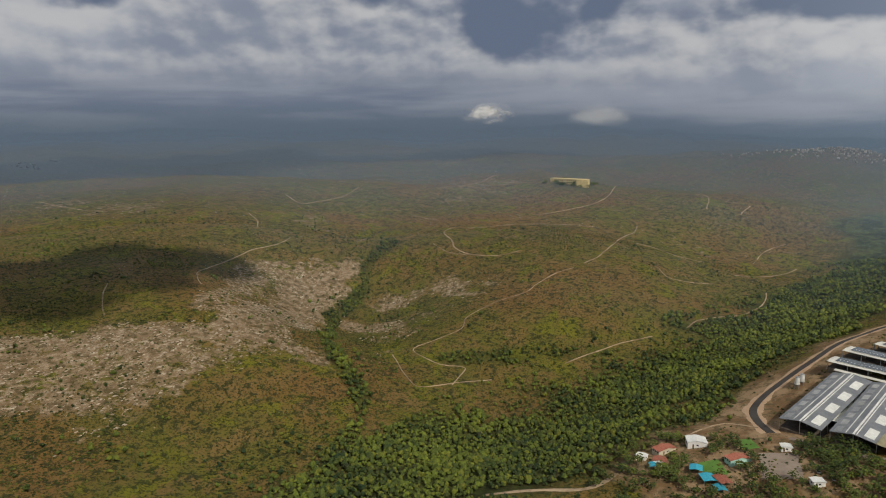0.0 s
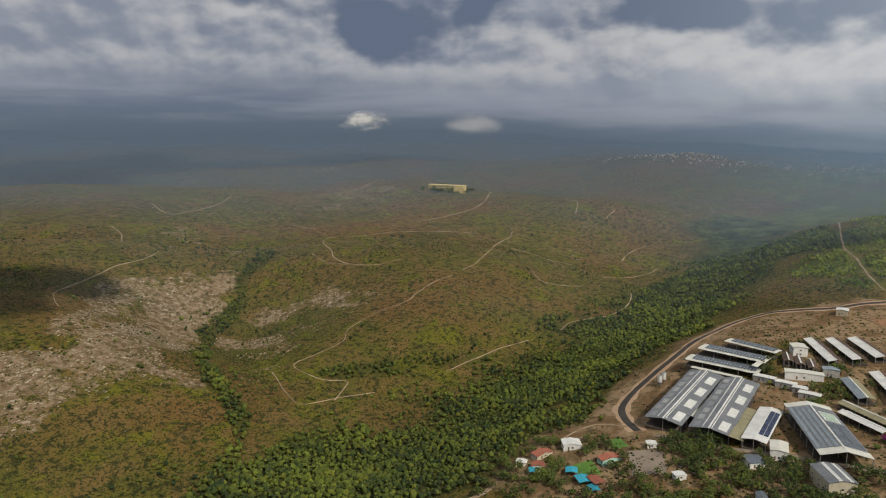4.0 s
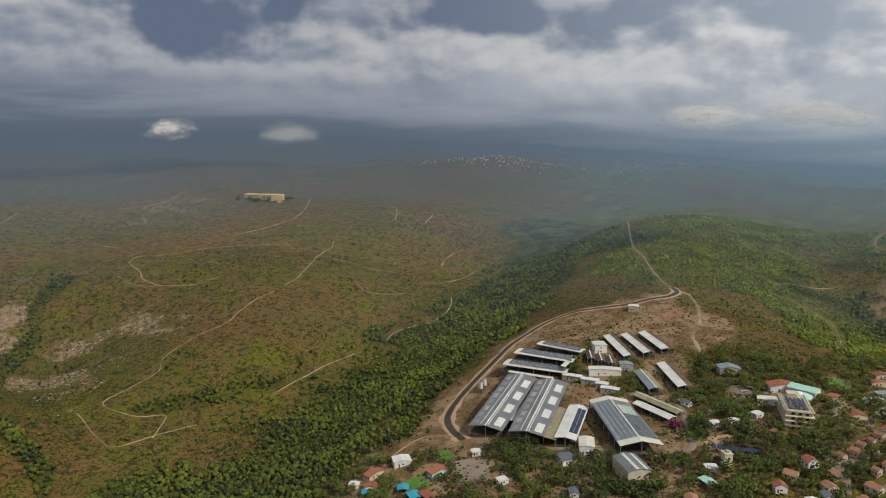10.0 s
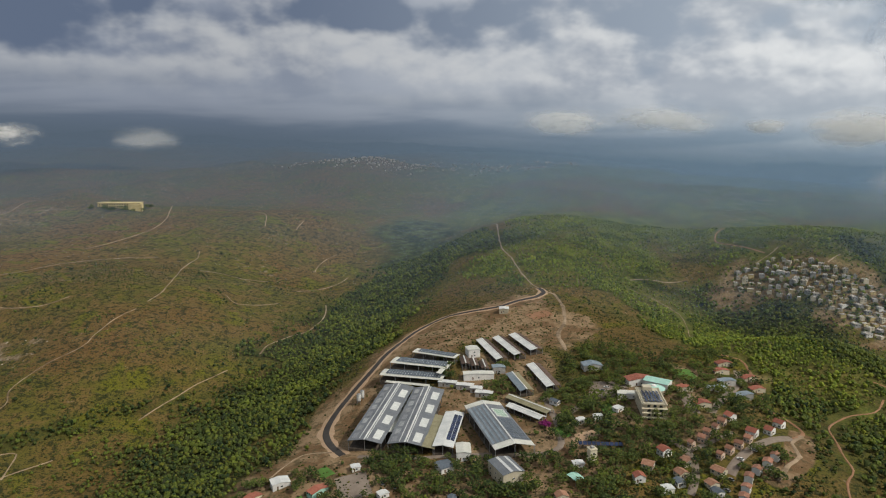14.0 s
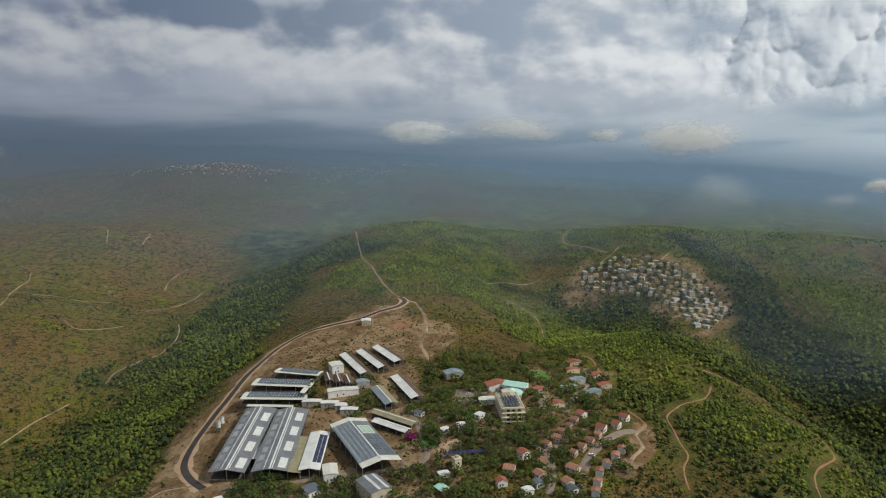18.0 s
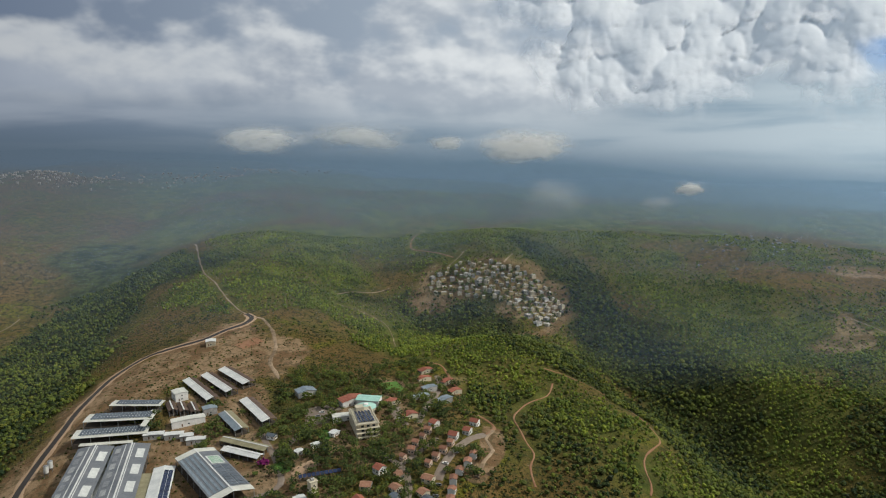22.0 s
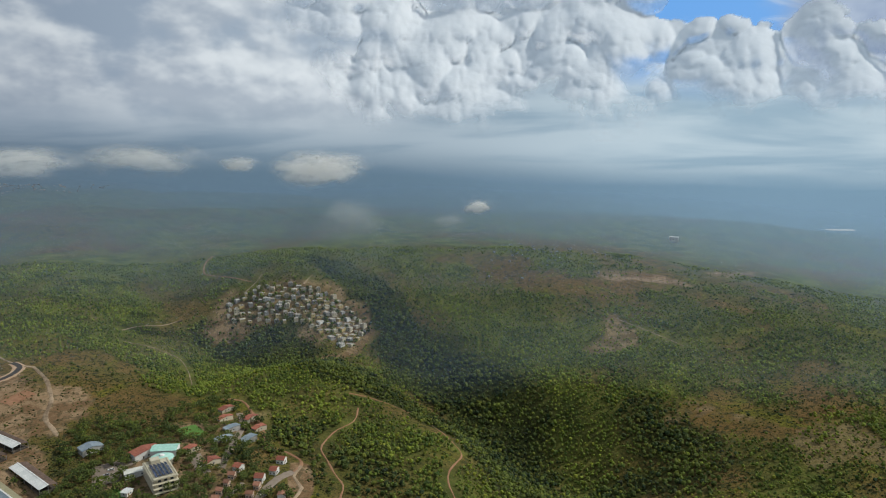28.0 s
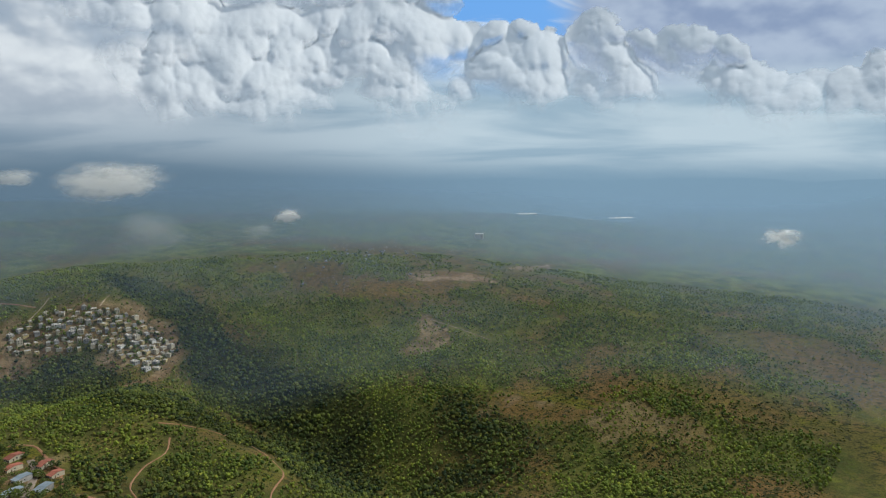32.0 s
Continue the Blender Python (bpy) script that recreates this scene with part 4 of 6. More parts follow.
dirt([(766, 499), (740, 517), (730, 556), (739, 587), (758, 607), (785, 644), (813, 651)], 2.7)
dirt([(813, 651), (831, 611), (892, 571), (937, 528), (971, 489)], 1.6)
dirt([(739, 625), (725, 590), (727, 554)], 1.6)
dirt([(947, 418), (954, 390), (957, 358), (975, 328)], 1.9)
dirt([(874, 352), (852, 332), (864, 314), (895, 289)], 1.9)
dirt([(1070, 229), (1011, 244), (980, 264), (963, 282)], 1.9)
dirt([(920, 229), (868, 219), (815, 223), (784, 238), (742, 252), (712, 253)], 2.3)
dirt([(661, 269), (621, 284), (577, 297), (549, 306)], 1.9)
dirt([(383, 638), (412, 692), (455, 726), (497, 747), (537, 761), (576, 765), (610, 778)], 1.9)
dirt([(586, 821), (608, 851), (624, 894)], 2.3)
dirt([(794, 1023), (772, 956), (807, 954), (876, 970), (971, 1017)], 2.3)
dirt([(1102, 1432), (1209, 1546), (1244, 1561)], 1.9)
dirt([(264, 596), (284, 642), (307, 680)], 1.9)
dirt([(470, 1279), (460, 1169), (463, 1077), (478, 1037)], 1.9)
dirt([(1382, 660), (1216, 591), (1133, 572), (1046, 580), (978, 605)], 2.7)
dirt([(1325, 928), (1187, 874), (1102, 865)], 2.3)
dirt([(875, 780), (861, 719)], 2.3)
dirt([(1073, 284), (1116, 284), (1160, 267)], 2.3)
dirt([(1208, 351), (1256, 350)], 2.7)
dirt([(1192, 402), (1266, 425), (1286, 456)], 2.3)
dirt([(548, -304), (538, -327), (525, -351), (497, -364), (436, -343), (409, -331), (389, -303), (376, -293), (359, -286), (349, -278)], 2.2, True)
dirt([(521, -299), (501, -282), (493, -258), (470, -236), (420, -221), (399, -217), (384, -207), (365, -201)], 2.4, True)
dirt([(583, -196), (571, -209), (546, -210), (520, -208), (485, -197), (472, -205), (451, -208), (439, -204), (428, -193)], 4, True)
dirt([(437, -203), (421, -190), (405, -189), (395, -178), (381, -166)], 4.5)
dirt([(1104, -364), (1050, -335), (990, -313), (944, -325), (886, -342)], 3, True)
dirt([(853, -170), (865, -194), (864, -223), (869, -244)], 1.9)
dirt([(869, -326), (880, -347), (893, -360)], 1.9)
dirt([(840, -397), (859, -420)], 2.3)
dirt([(823, -164), (807, -200), (765, -216), (644, -188)], 1.6)
dirt([(443, -678), (466, -678), (504, -674), (538, -668)], 2.3)
strip("lane", [(428, -193), (423, -180), (410, -162), (398, -150), (385, -141)], 7, LANE, "worn grey lane between the houses", "lane", 0.28, 0.05)
strip("lane", [(496, -41), (452, -47), (421, -46), (414, -28), (417, 7), (415, 58), (422, 86)], 5, LANE, "worn grey lane between the houses", "lane", 0.28, 0.05)
strip("lane", [(456, -47), (474, -63), (492, -81), (500, -94), (509, -112)], 6, LANE, "worn grey lane between the houses", "lane", 0.28, 0.05)
strip("lane", [(407, -122), (415, -137), (428, -156)], 4, LANE, "worn grey lane between the houses", "lane", 0.28, 0.05)
strip("lane", [(454, -150), (489, -170), (530, -194), (551, -199)], 6, LANE, "worn grey lane between the houses", "lane", 0.28, 0.05)
strip("lane", [(436, -110), (415, -119), (401, -124), (383, -121), (367, -114)], 5, LANE, "worn grey lane between the houses", "lane", 0.28, 0.05)


# ---- vegetation ----
PHI = (1 + 5 ** 0.5) / 2
ICO_V = np.array([(-1, PHI, 0), (1, PHI, 0), (-1, -PHI, 0), (1, -PHI, 0), (0, -1, PHI), (0, 1, PHI), (0, -1, -PHI), (0, 1, -PHI), (PHI, 0, -1), (PHI, 0, 1), (-PHI, 0, -1), (-PHI, 0, 1)]) / 1.902
ICO_F = np.array([[int(i) for i in t.split(",")] for t in "0,11,5 0,5,1 0,1,7 0,7,10 0,10,11 1,5,9 5,11,4 11,10,2 10,7,6 7,1,8 3,9,4 3,4,2 3,2,6 3,6,8 3,8,9 4,9,5 2,4,11 6,2,10 8,6,7 9,8,1".split()])
OCT_V = np.array([(1, 0, 0), (-1, 0, 0), (0, 1, 0), (0, -1, 0), (0, 0, 1), (0, 0, -0.4)], float)
OCT_F = np.array([(0, 2, 4), (2, 1, 4), (1, 3, 4), (3, 0, 4), (2, 0, 5), (1, 2, 5), (3, 1, 5), (0, 3, 5)])
rng = np.random.default_rng(5)


def cloud_of(shape_v, shape_f, at, size, jitter=0.25):
    """Many jittered copies of one small shape: vertices and triangles."""
    n, k = len(at), len(shape_v)
    turn = rng.uniform(0, 6.2832, n)
    c, s = np.cos(turn)[:, None], np.sin(turn)[:, None]
    b = shape_v[None] * (1 + rng.uniform(-jitter, jitter, (n, k, 1)))
    b = np.stack([b[..., 0] * c - b[..., 1] * s, b[..., 0] * s + b[..., 1] * c, b[..., 2]], -1) * size[:, None, :] + at[:, None, :]
    f = shape_f[None] + (np.arange(n) * k)[:, None, None]
    return b.reshape(-1, 3), f.reshape(-1, 3)


def joined(pieces):
    vs_, fs_, k = [], [], 0
    for v, f in pieces:
        vs_.append(v), fs_.append(f + k)
        k += len(v)
    return np.concatenate(vs_), np.concatenate(fs_)


def scatter(step, r1, k):
    """A jittered grid of places over the ground that is in view, out to r1."""
    gx, gy = np.meshgrid(np.arange(60, r1, step), np.arange(-r1, r1, step))
    x_, y_ = gx.ravel() + rng.uniform(-0.48, 0.48, gx.size) * step, gy.ravel() + rng.uniform(-0.48, 0.48, gx.size) * step
    r_, a_ = np.hypot(x_, y_), np.degrees(np.arctan2(x_, y_))
    far_off = rng.uniform(0, 1, len(x_)) < np.clip(k / np.maximum(r_, 1), 0, 1)
    ok = (r_ < r1) & (r_ > 220) & (a_ > 16) & (a_ < 177) & far_off
    return x_[ok], y_[ok]


def sizes(x_, y_):
    """Trees stand taller and shorter in patches."""
    return 1 + 0.25 * value_noise(x_, y_, 22, 77)


def stand(name, x, y, height, width, clumps, mat, label, category, pointed=False):
    """A wood as one mass: trunks and crowns of a few uneven clumps each."""
    n = len(x)
    z = ground(x, y)
    h = height * rng.uniform(0.6, 1.3, n) * sizes(x, y)
    pieces = []
    if pointed:
        for lo, wide in ((0.42, 1.0), (0.68, 0.72), (0.92, 0.40))[3 - clumps:]:
            at = np.stack([x + rng.normal(0, 0.25, n), y + rng.normal(0, 0.25, n), z + h * lo], -1)
            pieces.append(cloud_of(OCT_V, OCT_F, at, np.stack([h * width * wide, h * width * wide, h * 0.34], -1) * rng.uniform(0.8, 1.2, (n, 1)), 0.3))
    else:
        for k in range(clumps):
            off = rng.normal(0, 0.22, (n, 3)) * np.stack([h * width * 2, h * width * 2, h * 0.4], -1) * (1 if k else 0.2)
            at = np.stack([x, y, z + h * 0.55], -1) + off
            s = h[:, None] * rng.uniform(0.7, 1.2, (n, 1)) * np.array([[width, width, 0.36]]) * (0.72 if k else 1.0)
            pieces.append(cloud_of(ICO_V if k == 0 else OCT_V, ICO_F if k == 0 else OCT_F, at, s, 0.3))
    v, f = joined(pieces)
    ob = sheet(name, v, f, mat)
    ob.data.polygons.foreach_set("use_smooth", np.zeros(len(f), bool))
    return tagged(ob, label, category, kind="stuff")


WAYS = [o for o in scene.objects if o.name.split(".")[0] in ("dirt_track", "road_verge", "lane")]
WAY_CELLS = set()
for o in WAYS:
    co = np.empty(len(o.data.vertices) * 3, np.float32)
    o.data.vertices.foreach_get("co", co)
    for px, py in co.reshape(-1, 3)[:, :2]:
        for dx in (-3, 0, 3):
            for dy in (-3, 0, 3):
                WAY_CELLS.add((int((px + dx) // 3), int((py + dy) // 3)))


def off_ways(x_, y_):
    return np.array([(int(a // 3), int(b // 3)) not in WAY_CELLS for a, b in zip(x_, y_)])


x, y = scatter(3.5, 1130, 620)
soil, rock, wadi, pine, _ = cover(x, y)
keep = (rng.uniform(0, 1, len(x)) < wadi * 1.1) & off_ways(x, y)
stand("oak_wood", x[keep], y[keep], 4.3, 0.37, 3, OAK_GREEN, "dense dark green oak and carob wood filling the valley", "wood")
x, y = scatter(3.0, 1130, 700)
soil, rock, wadi, pine, _ = cover(x, y)
keep = (rng.uniform(0, 1, len(x)) < pine * 0.9) & off_ways(x, y)
stand("pine_wood", x[keep], y[keep], 3.5, 0.35, 2, PINE_GREEN, "bright green planted pine wood on the slopes", "wood")
x, y = scatter(5.5, 1060, 620)
soil, rock, wadi, pine, n1 = cover(x, y)
keep = (rng.uniform(0, 1, len(x)) < (1 - wadi) * (1 - pine) * (1 - 0.9 * rock) * (1 - 0.6 * soil) * smooth(-0.1, 0.75, rough(x, y, 60, 44) + 0.35 * n1) * 0.5) & off_ways(x, y)
stand("lone_trees", x[keep], y[keep], 2.9, 0.44, 3, OAK_GREEN, "small dark evergreen trees scattered through the scrub", "trees")
x, y = scatter(2.15, 1060, 560)
soil, rock, wadi, pine, n1 = cover(x, y)
keep = (rng.uniform(0, 1, len(x)) < (1 - wadi) * (1 - pine) * (1 - 0.75 * rock) * (1 - 0.65 * soil) * np.clip(0.50 + n1 * 0.5, 0.2, 0.85)) & off_ways(x, y)
x, y = x[keep], y[keep]
s = rng.uniform(0.3, 1.0, len(x)) ** 1.2
v, f = cloud_of(OCT_V, OCT_F, np.stack([x, y, ground(x, y) + 0.15], -1), np.stack([s * 1.3, s * 1.3, s * 1.0], -1), 0.35)
tagged(sheet("scrub", v, f, SHRUB_GREEN), "low dry evergreen shrubs dotted over the hills", "scrub", kind="stuff")
x, y = scatter(3.0, 900, 480)
soil, rock, wadi, pine, n1 = cover(x, y)
keep = (rng.uniform(0, 1, len(x)) < rock * 0.8 * smooth(-0.5, 0.3, value_noise(x, y, 14, 91))) & off_ways(x, y)
x, y = x[keep], y[keep]
s = rng.uniform(0.35, 1.1, len(x)) ** 1.6
v, f = cloud_of(OCT_V, OCT_F, np.stack([x, y, ground(x, y) + 0.05], -1), np.stack([s * 1.7, s * 1.0, s * 0.7], -1), 0.35)
stones = sheet("boulders", v, f, ROCK)
stones.data.polygons.foreach_set("use_smooth", np.zeros(len(f), bool))
tagged(stones, "pale weathered limestone boulders strewn over the bare hillside", "rocks", kind="stuff")


# ---- farm sheds ----
def long_shed(name, x, y, length, width, turn, eave, rise, roof, label, posts=6, walls=None, right_roof=None, follow=0.0):
    """An open barn under a low gable roof; local x runs along the ridge."""
    ob = thing(name, x, y, turn, label, "shed", "farm sheds")
    a, b, top = length / 2, width / 2, eave + rise
    if follow:
        c, s = math.cos(radians(turn)) * a, math.sin(radians(turn)) * a
        z0, z1 = gz(x - c, y - s), gz(x + c, y + s)
        ob.matrix_basis = pose(x, y, (z0 + z1) / 2, 0, -math.degrees(math.atan((z1 - z0) * follow / length)), turn)
    part("roof_slope", Geo().slab((-a, 0, top), (a, 0, top), (a, b, eave), (-a, b, eave), 0.25), roof, ob)
    part("roof_slope", Geo().slab((-a, -b, eave), (a, -b, eave), (a, 0, top), (-a, 0, top), 0.25), right_roof or roof, ob)
    part("ridge_cap", Geo().box(-a - 0.1, -0.5, top - 0.1, a + 0.1, 0.5, top + 0.12), ROOF_PALE, ob)
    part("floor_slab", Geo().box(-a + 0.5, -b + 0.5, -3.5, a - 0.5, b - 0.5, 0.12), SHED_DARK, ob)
    for i in range(posts):
        px = -a + 0.6 + (length - 1.2) * i / (posts - 1)
        for py in (-b + 0.5, 0, b - 0.5):
            part("post", Geo().box(px - 0.18, py - 0.18, -1.0, px + 0.18, py + 0.18, (top if py == 0 else eave) - 0.2), STEEL, ob)
    if walls:
        part("wall", Geo().gable(-a + 0.3, a - 0.3, -b + 0.3, b - 0.3, -1.5, eave - 0.3, top - 0.35), walls, ob)
    return ob


def on_slope(ob, side, width, eave, rise, x0, x1, f0, f1, name, mat, label="", lift=0.14):
    """A sheet on a roof slope, from f0 to f1 of the way from the ridge to the eave; side 1 is the local left."""
    b, top = width / 2, eave + rise
    ya, yb = side * b * f0, side * b * f1
    za, zb = top - rise * f0 + lift, top - rise * f1 + lift
    g = Geo()
    if side > 0:
        g.slab((x0, ya, za), (x1, ya, za), (x1, yb, zb), (x0, yb, zb), 0.1)
    else:
        g.slab((x0, yb, zb), (x1, yb, zb), (x1, ya, za), (x0, ya, za), 0.1)
    return part(name, g, mat, ob, label)


s1 = long_shed("cattle_shed", 473, 77, 88, 24, -8, 6, 2.2, ROOF_GREY, "long open cattle shed under a grey sheet roof with white skylights", 9, follow=0.8)
s2 = long_shed("cattle_shed", 464, 50.5, 86, 24, -5.5, 6, 2.2, ROOF_GREY, "long open cattle shed under a grey sheet roof with white skylights", 9, follow=0.8)


TAKEN = []  # x, y, radius of what stands on the ground already


def taken(x, y, r):
    TAKEN.append((x, y, r))


taken(475, 77, 30), taken(440, 80, 25), taken(510, 72, 22)
for ob_, wid in ((s1, 24), (s2, 24)):
    for i in range(4):
        on_slope(ob_, -1, wid, 6, 2.2, -40 + i * 21, -28 + i * 21, 0.38, 0.80, "skylight", SKYLIGHT, "white fibreglass skylight" if i == 0 else "")
    for i in range(8):
        on_slope(ob_, 1, wid, 6, 2.2, -41 + i * 10.4, -34 + i * 10.4, 0.54, 0.84, "roof_sheet", SHEET_WORN if i % 3 else STEEL)
    on_slope(ob_, 1, wid, 6, 2.2, -42, 42, 0.30, 0.35, "roof_strip", ROOF_PALE)
    on_slope(ob_, -1, wid, 6, 2.2, -42, 42, 0.10, 0.14, "roof_strip", ROOF_PALE)
lean = thing("lean_to", 443, 37, -5, "pale cream lean-to roof beside the cattle shed", "shed", "farm sheds")
part("roof_slope", Geo().slab((-26, -4.5, 5.2), (26, -4.5, 5.2), (26, 4, 6.2), (-26, 4, 6.2), 0.2), ROOF_OLIVE, lean)
for i in range(5):
    part("post", Geo().box(-25 + i * 12.3, -4.2, -1, -24.7 + i * 12.3, -3.9, 5), STEEL, lean)
link = thing("covered_passage", 478, 63.5, -8, "narrow olive roof between two cattle sheds", "shed", "farm sheds")
part("roof_slope", Geo().slab((-34, -3, 5.0), (34, -3, 5.0), (34, 3, 5.3), (-34, 3, 5.3), 0.2), ROOF_CREAM, link)
for i in range(6):
    part("post", Geo().box(-33 + i * 13, -2.7, -1, -32.7 + i * 13, -2.4, 4.9), STEEL, link)
s3 = long_shed("solar_shed", 445, 27, 56, 14, -5, 5.5, 1.2, ROOF_PALE, "cream shed roof with two rows of dark blue solar panels", 6)
for i in range(12):
    for f0 in (0.12, 0.52):
        on_slope(s3, -1, 14, 5.5, 1.2, -19 + i * 3.4, -15.9 + i * 3.4, f0, f0 + 0.36, "solar_panel", SOLAR, "", 0.2)
s7 = long_shed("feed_barn", 445, -6, 72, 27, 18, 6.5, 3.0, ROOF_GREY, "large barn with grey roof, solar panels and cream gable ends", 7, right_roof=ROOF_GREY)
for sd in (1, -1):
    on_slope(s7, sd, 27, 6.5, 3.0, -36.2, -29, 0.0, 1.0, "roof_band", ROOF_CREAM, "cream roof band", 0.1)
    on_slope(s7, sd, 27, 6.5, 3.0, 30, 36.2, 0.0, 1.0, "roof_band", ROOF_CREAM, "", 0.1)
for i in range(4):
    on_slope(s7, 1, 27, 6.5, 3.0, -28, 29, 0.14 + i * 0.22, 0.26 + i * 0.22, "roof_strip", ROOF_SLATE)
for i in range(8):
    for j in range(2):
        on_slope(s7, -1, 27, 6.5, 3.0, -27 + i * 4.1, -23.4 + i * 4.1, 0.10 + j * 0.43, 0.48 + j * 0.43, "solar_panel", SOLAR_PALE, "", 0.2)
for i in range(7):
    on_slope(s7, -1, 27, 6.5, 3.0, 9 + i * 1.7, 10 + i * 1.7, 0.22, 0.78, "green_pane", GREENHOUSE, "green glazed strip" if i == 0 else "")
on_slope(s7, -1, 27, 6.5, 3.0, 8, 21.5, 0.16, 0.84, "pale_sheet", SKYLIGHT, "", 0.12)
taken(445, -6, 42), taken(445, 30, 28)


def panel_shed(x, y, deep, wide, turn):
    """A wide low shed whose pale roof carries slanted rows of panels; the ridge runs across the view."""
    ob = long_shed("solar_shed", x, y, wide, deep, turn + 90, 4.6, 0.3, ROOF_CREAM, "low wide shed with tilted solar panels on a pale roof", 5)
    n = int(wide / 2.6)
    for i in range(n):
        for j in range(3):
            px, py = -wide / 2 + 3.0 + i * (wide - 6.5) / n, -deep / 2 + deep * 0.15 + j * deep * 0.255
            z = 4.6 + 0.3 * (1 - abs(py) / (deep / 2)) + 0.25
            h = deep * 0.12
            part("solar_panel", Geo().slab((px - 0.8, py - h, z), (px + 0.9, py - h, z + 0.4), (px + 1.5, py + h, z + 0.4), (px - 0.2, py + h, z), 0.08), SOLAR_PALE, ob)
    taken(x, y, wide * 0.5)
    return ob


panel_shed(530, 62, 15, 52, -9), panel_shed(547, 57, 15, 50, -13), panel_shed(563, 46, 11, 40, -20)
for x, y, ln, wd, tn in ((519, 65, 4.5, 36, -9), (538, 37, 30, 4, -14)):
    ramp_ = thing("link_roof", x, y, tn, "narrow cream roof joining the solar sheds", "shed", "farm sheds")
    part("roof_slope", Geo().slab((-ln / 2, -wd / 2, 4.0), (ln / 2, -wd / 2, 4.0), (ln / 2, wd / 2, 4.4), (-ln / 2, wd / 2, 4.4), 0.2), ROOF_CREAM, ramp_)
    for sx in (-0.45, 0.45):
        for sy in (-0.45, 0, 0.45):
            part("post", Geo().box(sx * ln - 0.1, sy * wd - 0.1, -2, sx * ln + 0.1, sy * wd + 0.1, 4.0), STEEL, ramp_)
for x, y, ln, wd, tn, lf, rt, lab in (
    (579, -1, 56, 11, 19, ROOF_PALE, ROOF_RUST, "long poultry shed, one roof slope white and one rusty"),
    (588, -16, 52, 11, 21, ROOF_PALE, ROOF_RUST, "long poultry shed, one roof slope white and one rusty"),
    (597, -31, 48, 12, 22, ROOF_PALE, ROOF_RUST, "long poultry shed, one roof slope white and one rusty"),
    (526, -42, 51, 12, 15, ROOF_PALE, ROOF_RUST, "long low shed with a white and a dark roof slope"),
    (515, -23, 38, 11, 16, ROOF_SLATE, ROOF_OLIVE, "low shed with olive and blue-grey roof sheets"),
    (479, -29, 40, 9, 46, ROOF_OLIVE, ROOF_OLIVE, "long shed with an olive green roof"),
    (468, -26, 32, 8, 46, ROOF_PALE, ROOF_PALE, "long shed with a clean white roof"),
    (551, 21, 19, 7, 9, ROOF_RUST, ROOF_RUST, "rusty roofed cattle pen"), (548, 13, 19, 6.5, 9, ROOF_RUST, ROOF_RUST, "rusty roofed cattle pen"),
    (545, 5, 19, 6.5, 9, ROOF_RUST, ROOF_RUST, "rusty roofed cattle pen"),
):
    long_shed("farm_shed", x, y, ln, wd, tn, 3.6, 1.3, lf, lab, 5, right_roof=rt)
    taken(x, y, 12), taken(x + 18 * math.cos(radians(tn)), y + 18 * math.sin(radians(tn)), 12), taken(x - 18 * math.cos(radians(tn)), y - 18 * math.sin(radians(tn)), 12)


def block(name, x, y, length, width, turn, height, roof, wall, label, category="building", rise=0.6, openings=3, group="farm buildings"):
    """A closed building with a shallow roof, windows and a door."""
    if category == "house":
        length, width, height, rise = length * 0.84, width * 0.84, height * 0.8, rise * 0.85
    ob = thing(name, x, y, turn, label, category, group)
    a, b = length / 2, width / 2
    part("wall", Geo().gable(-a, a, -b, b, -2.0, height, height + rise), wall, ob)
    e = 0.4
    drop = rise * e / b
    top = height + rise + 0.15
    part("roof_slope", Geo().slab((-a - e, 0, top), (a + e, 0, top), (a + e, b + e, height - drop + 0.15), (-a - e, b + e, height - drop + 0.15), 0.15), roof, ob)
    part("roof_slope", Geo().slab((-a - e, -b - e, height - drop + 0.15), (a + e, -b - e, height - drop + 0.15), (a + e, 0, top), (-a - e, 0, top), 0.15), roof, ob)
    for storey in range(max(1, int(height / 3.0))):
        z = 1.0 + storey * 2.9
        for i in range(openings):
            px = -a + length * (i + 0.5) / openings
            for sd in (-1, 1):
                y0, y1 = sorted((sd * b - sd * 0.05, sd * (b + 0.05)))
                win = part("window", Geo().box(px - 0.65, y0, z, px + 0.65, y1, z + 1.2), WALL_WHITE, ob)
                y0, y1 = sorted((sd * b, sd * (b + 0.08)))
                part("pane", Geo().box(px - 0.55, y0, z + 0.1, px + 0.55, y1, z + 1.1), GLASS, win)
        win = part("window", Geo().box(-a - 0.05, -0.7, z, -a + 0.05, 0.7, z + 1.2), WALL_WHITE, ob)
        part("pane", Geo().box(-a - 0.08, -0.6, z + 0.1, -a, 0.6, z + 1.1), GLASS, win)
    part("door", Geo().box(-a - 0.06, b * 0.35, 0, -a + 0.05, b * 0.35 + 1.0, 2.1), DOOR, ob)
    taken(x, y, max(length, width) * 0.6)
    return ob


hall = block("packing_house", 389, -11, 20, 14, 27, 8, ROOF_GREY, WALL_CREAM, "tall cream hall with two white stripes on a grey roof", rise=1.2)
for f0 in (0.05, 0.5):
    on_slope(hall, 1 if f0 < 0.3 else -1, 14, 8.15, 1.2, -10, 10, f0, f0 + 0.24, "roof_strip", ROOF_PALE)
block("store", 416, 16, 14, 9, 5, 5.5, ROOF_CREAM, WALL_WHITE, "small pale store with a cream roof")
block("feed_store", 571, 15, 11, 10, 18, 6.5, ROOF_CREAM, WALL_WHITE, "tall white store with a cream roof")
block("milking_parlour", 528, 9, 7, 24, 7, 4.5, ROOF_CREAM, WALL_WHITE, "low wide parlour with a cream roof")
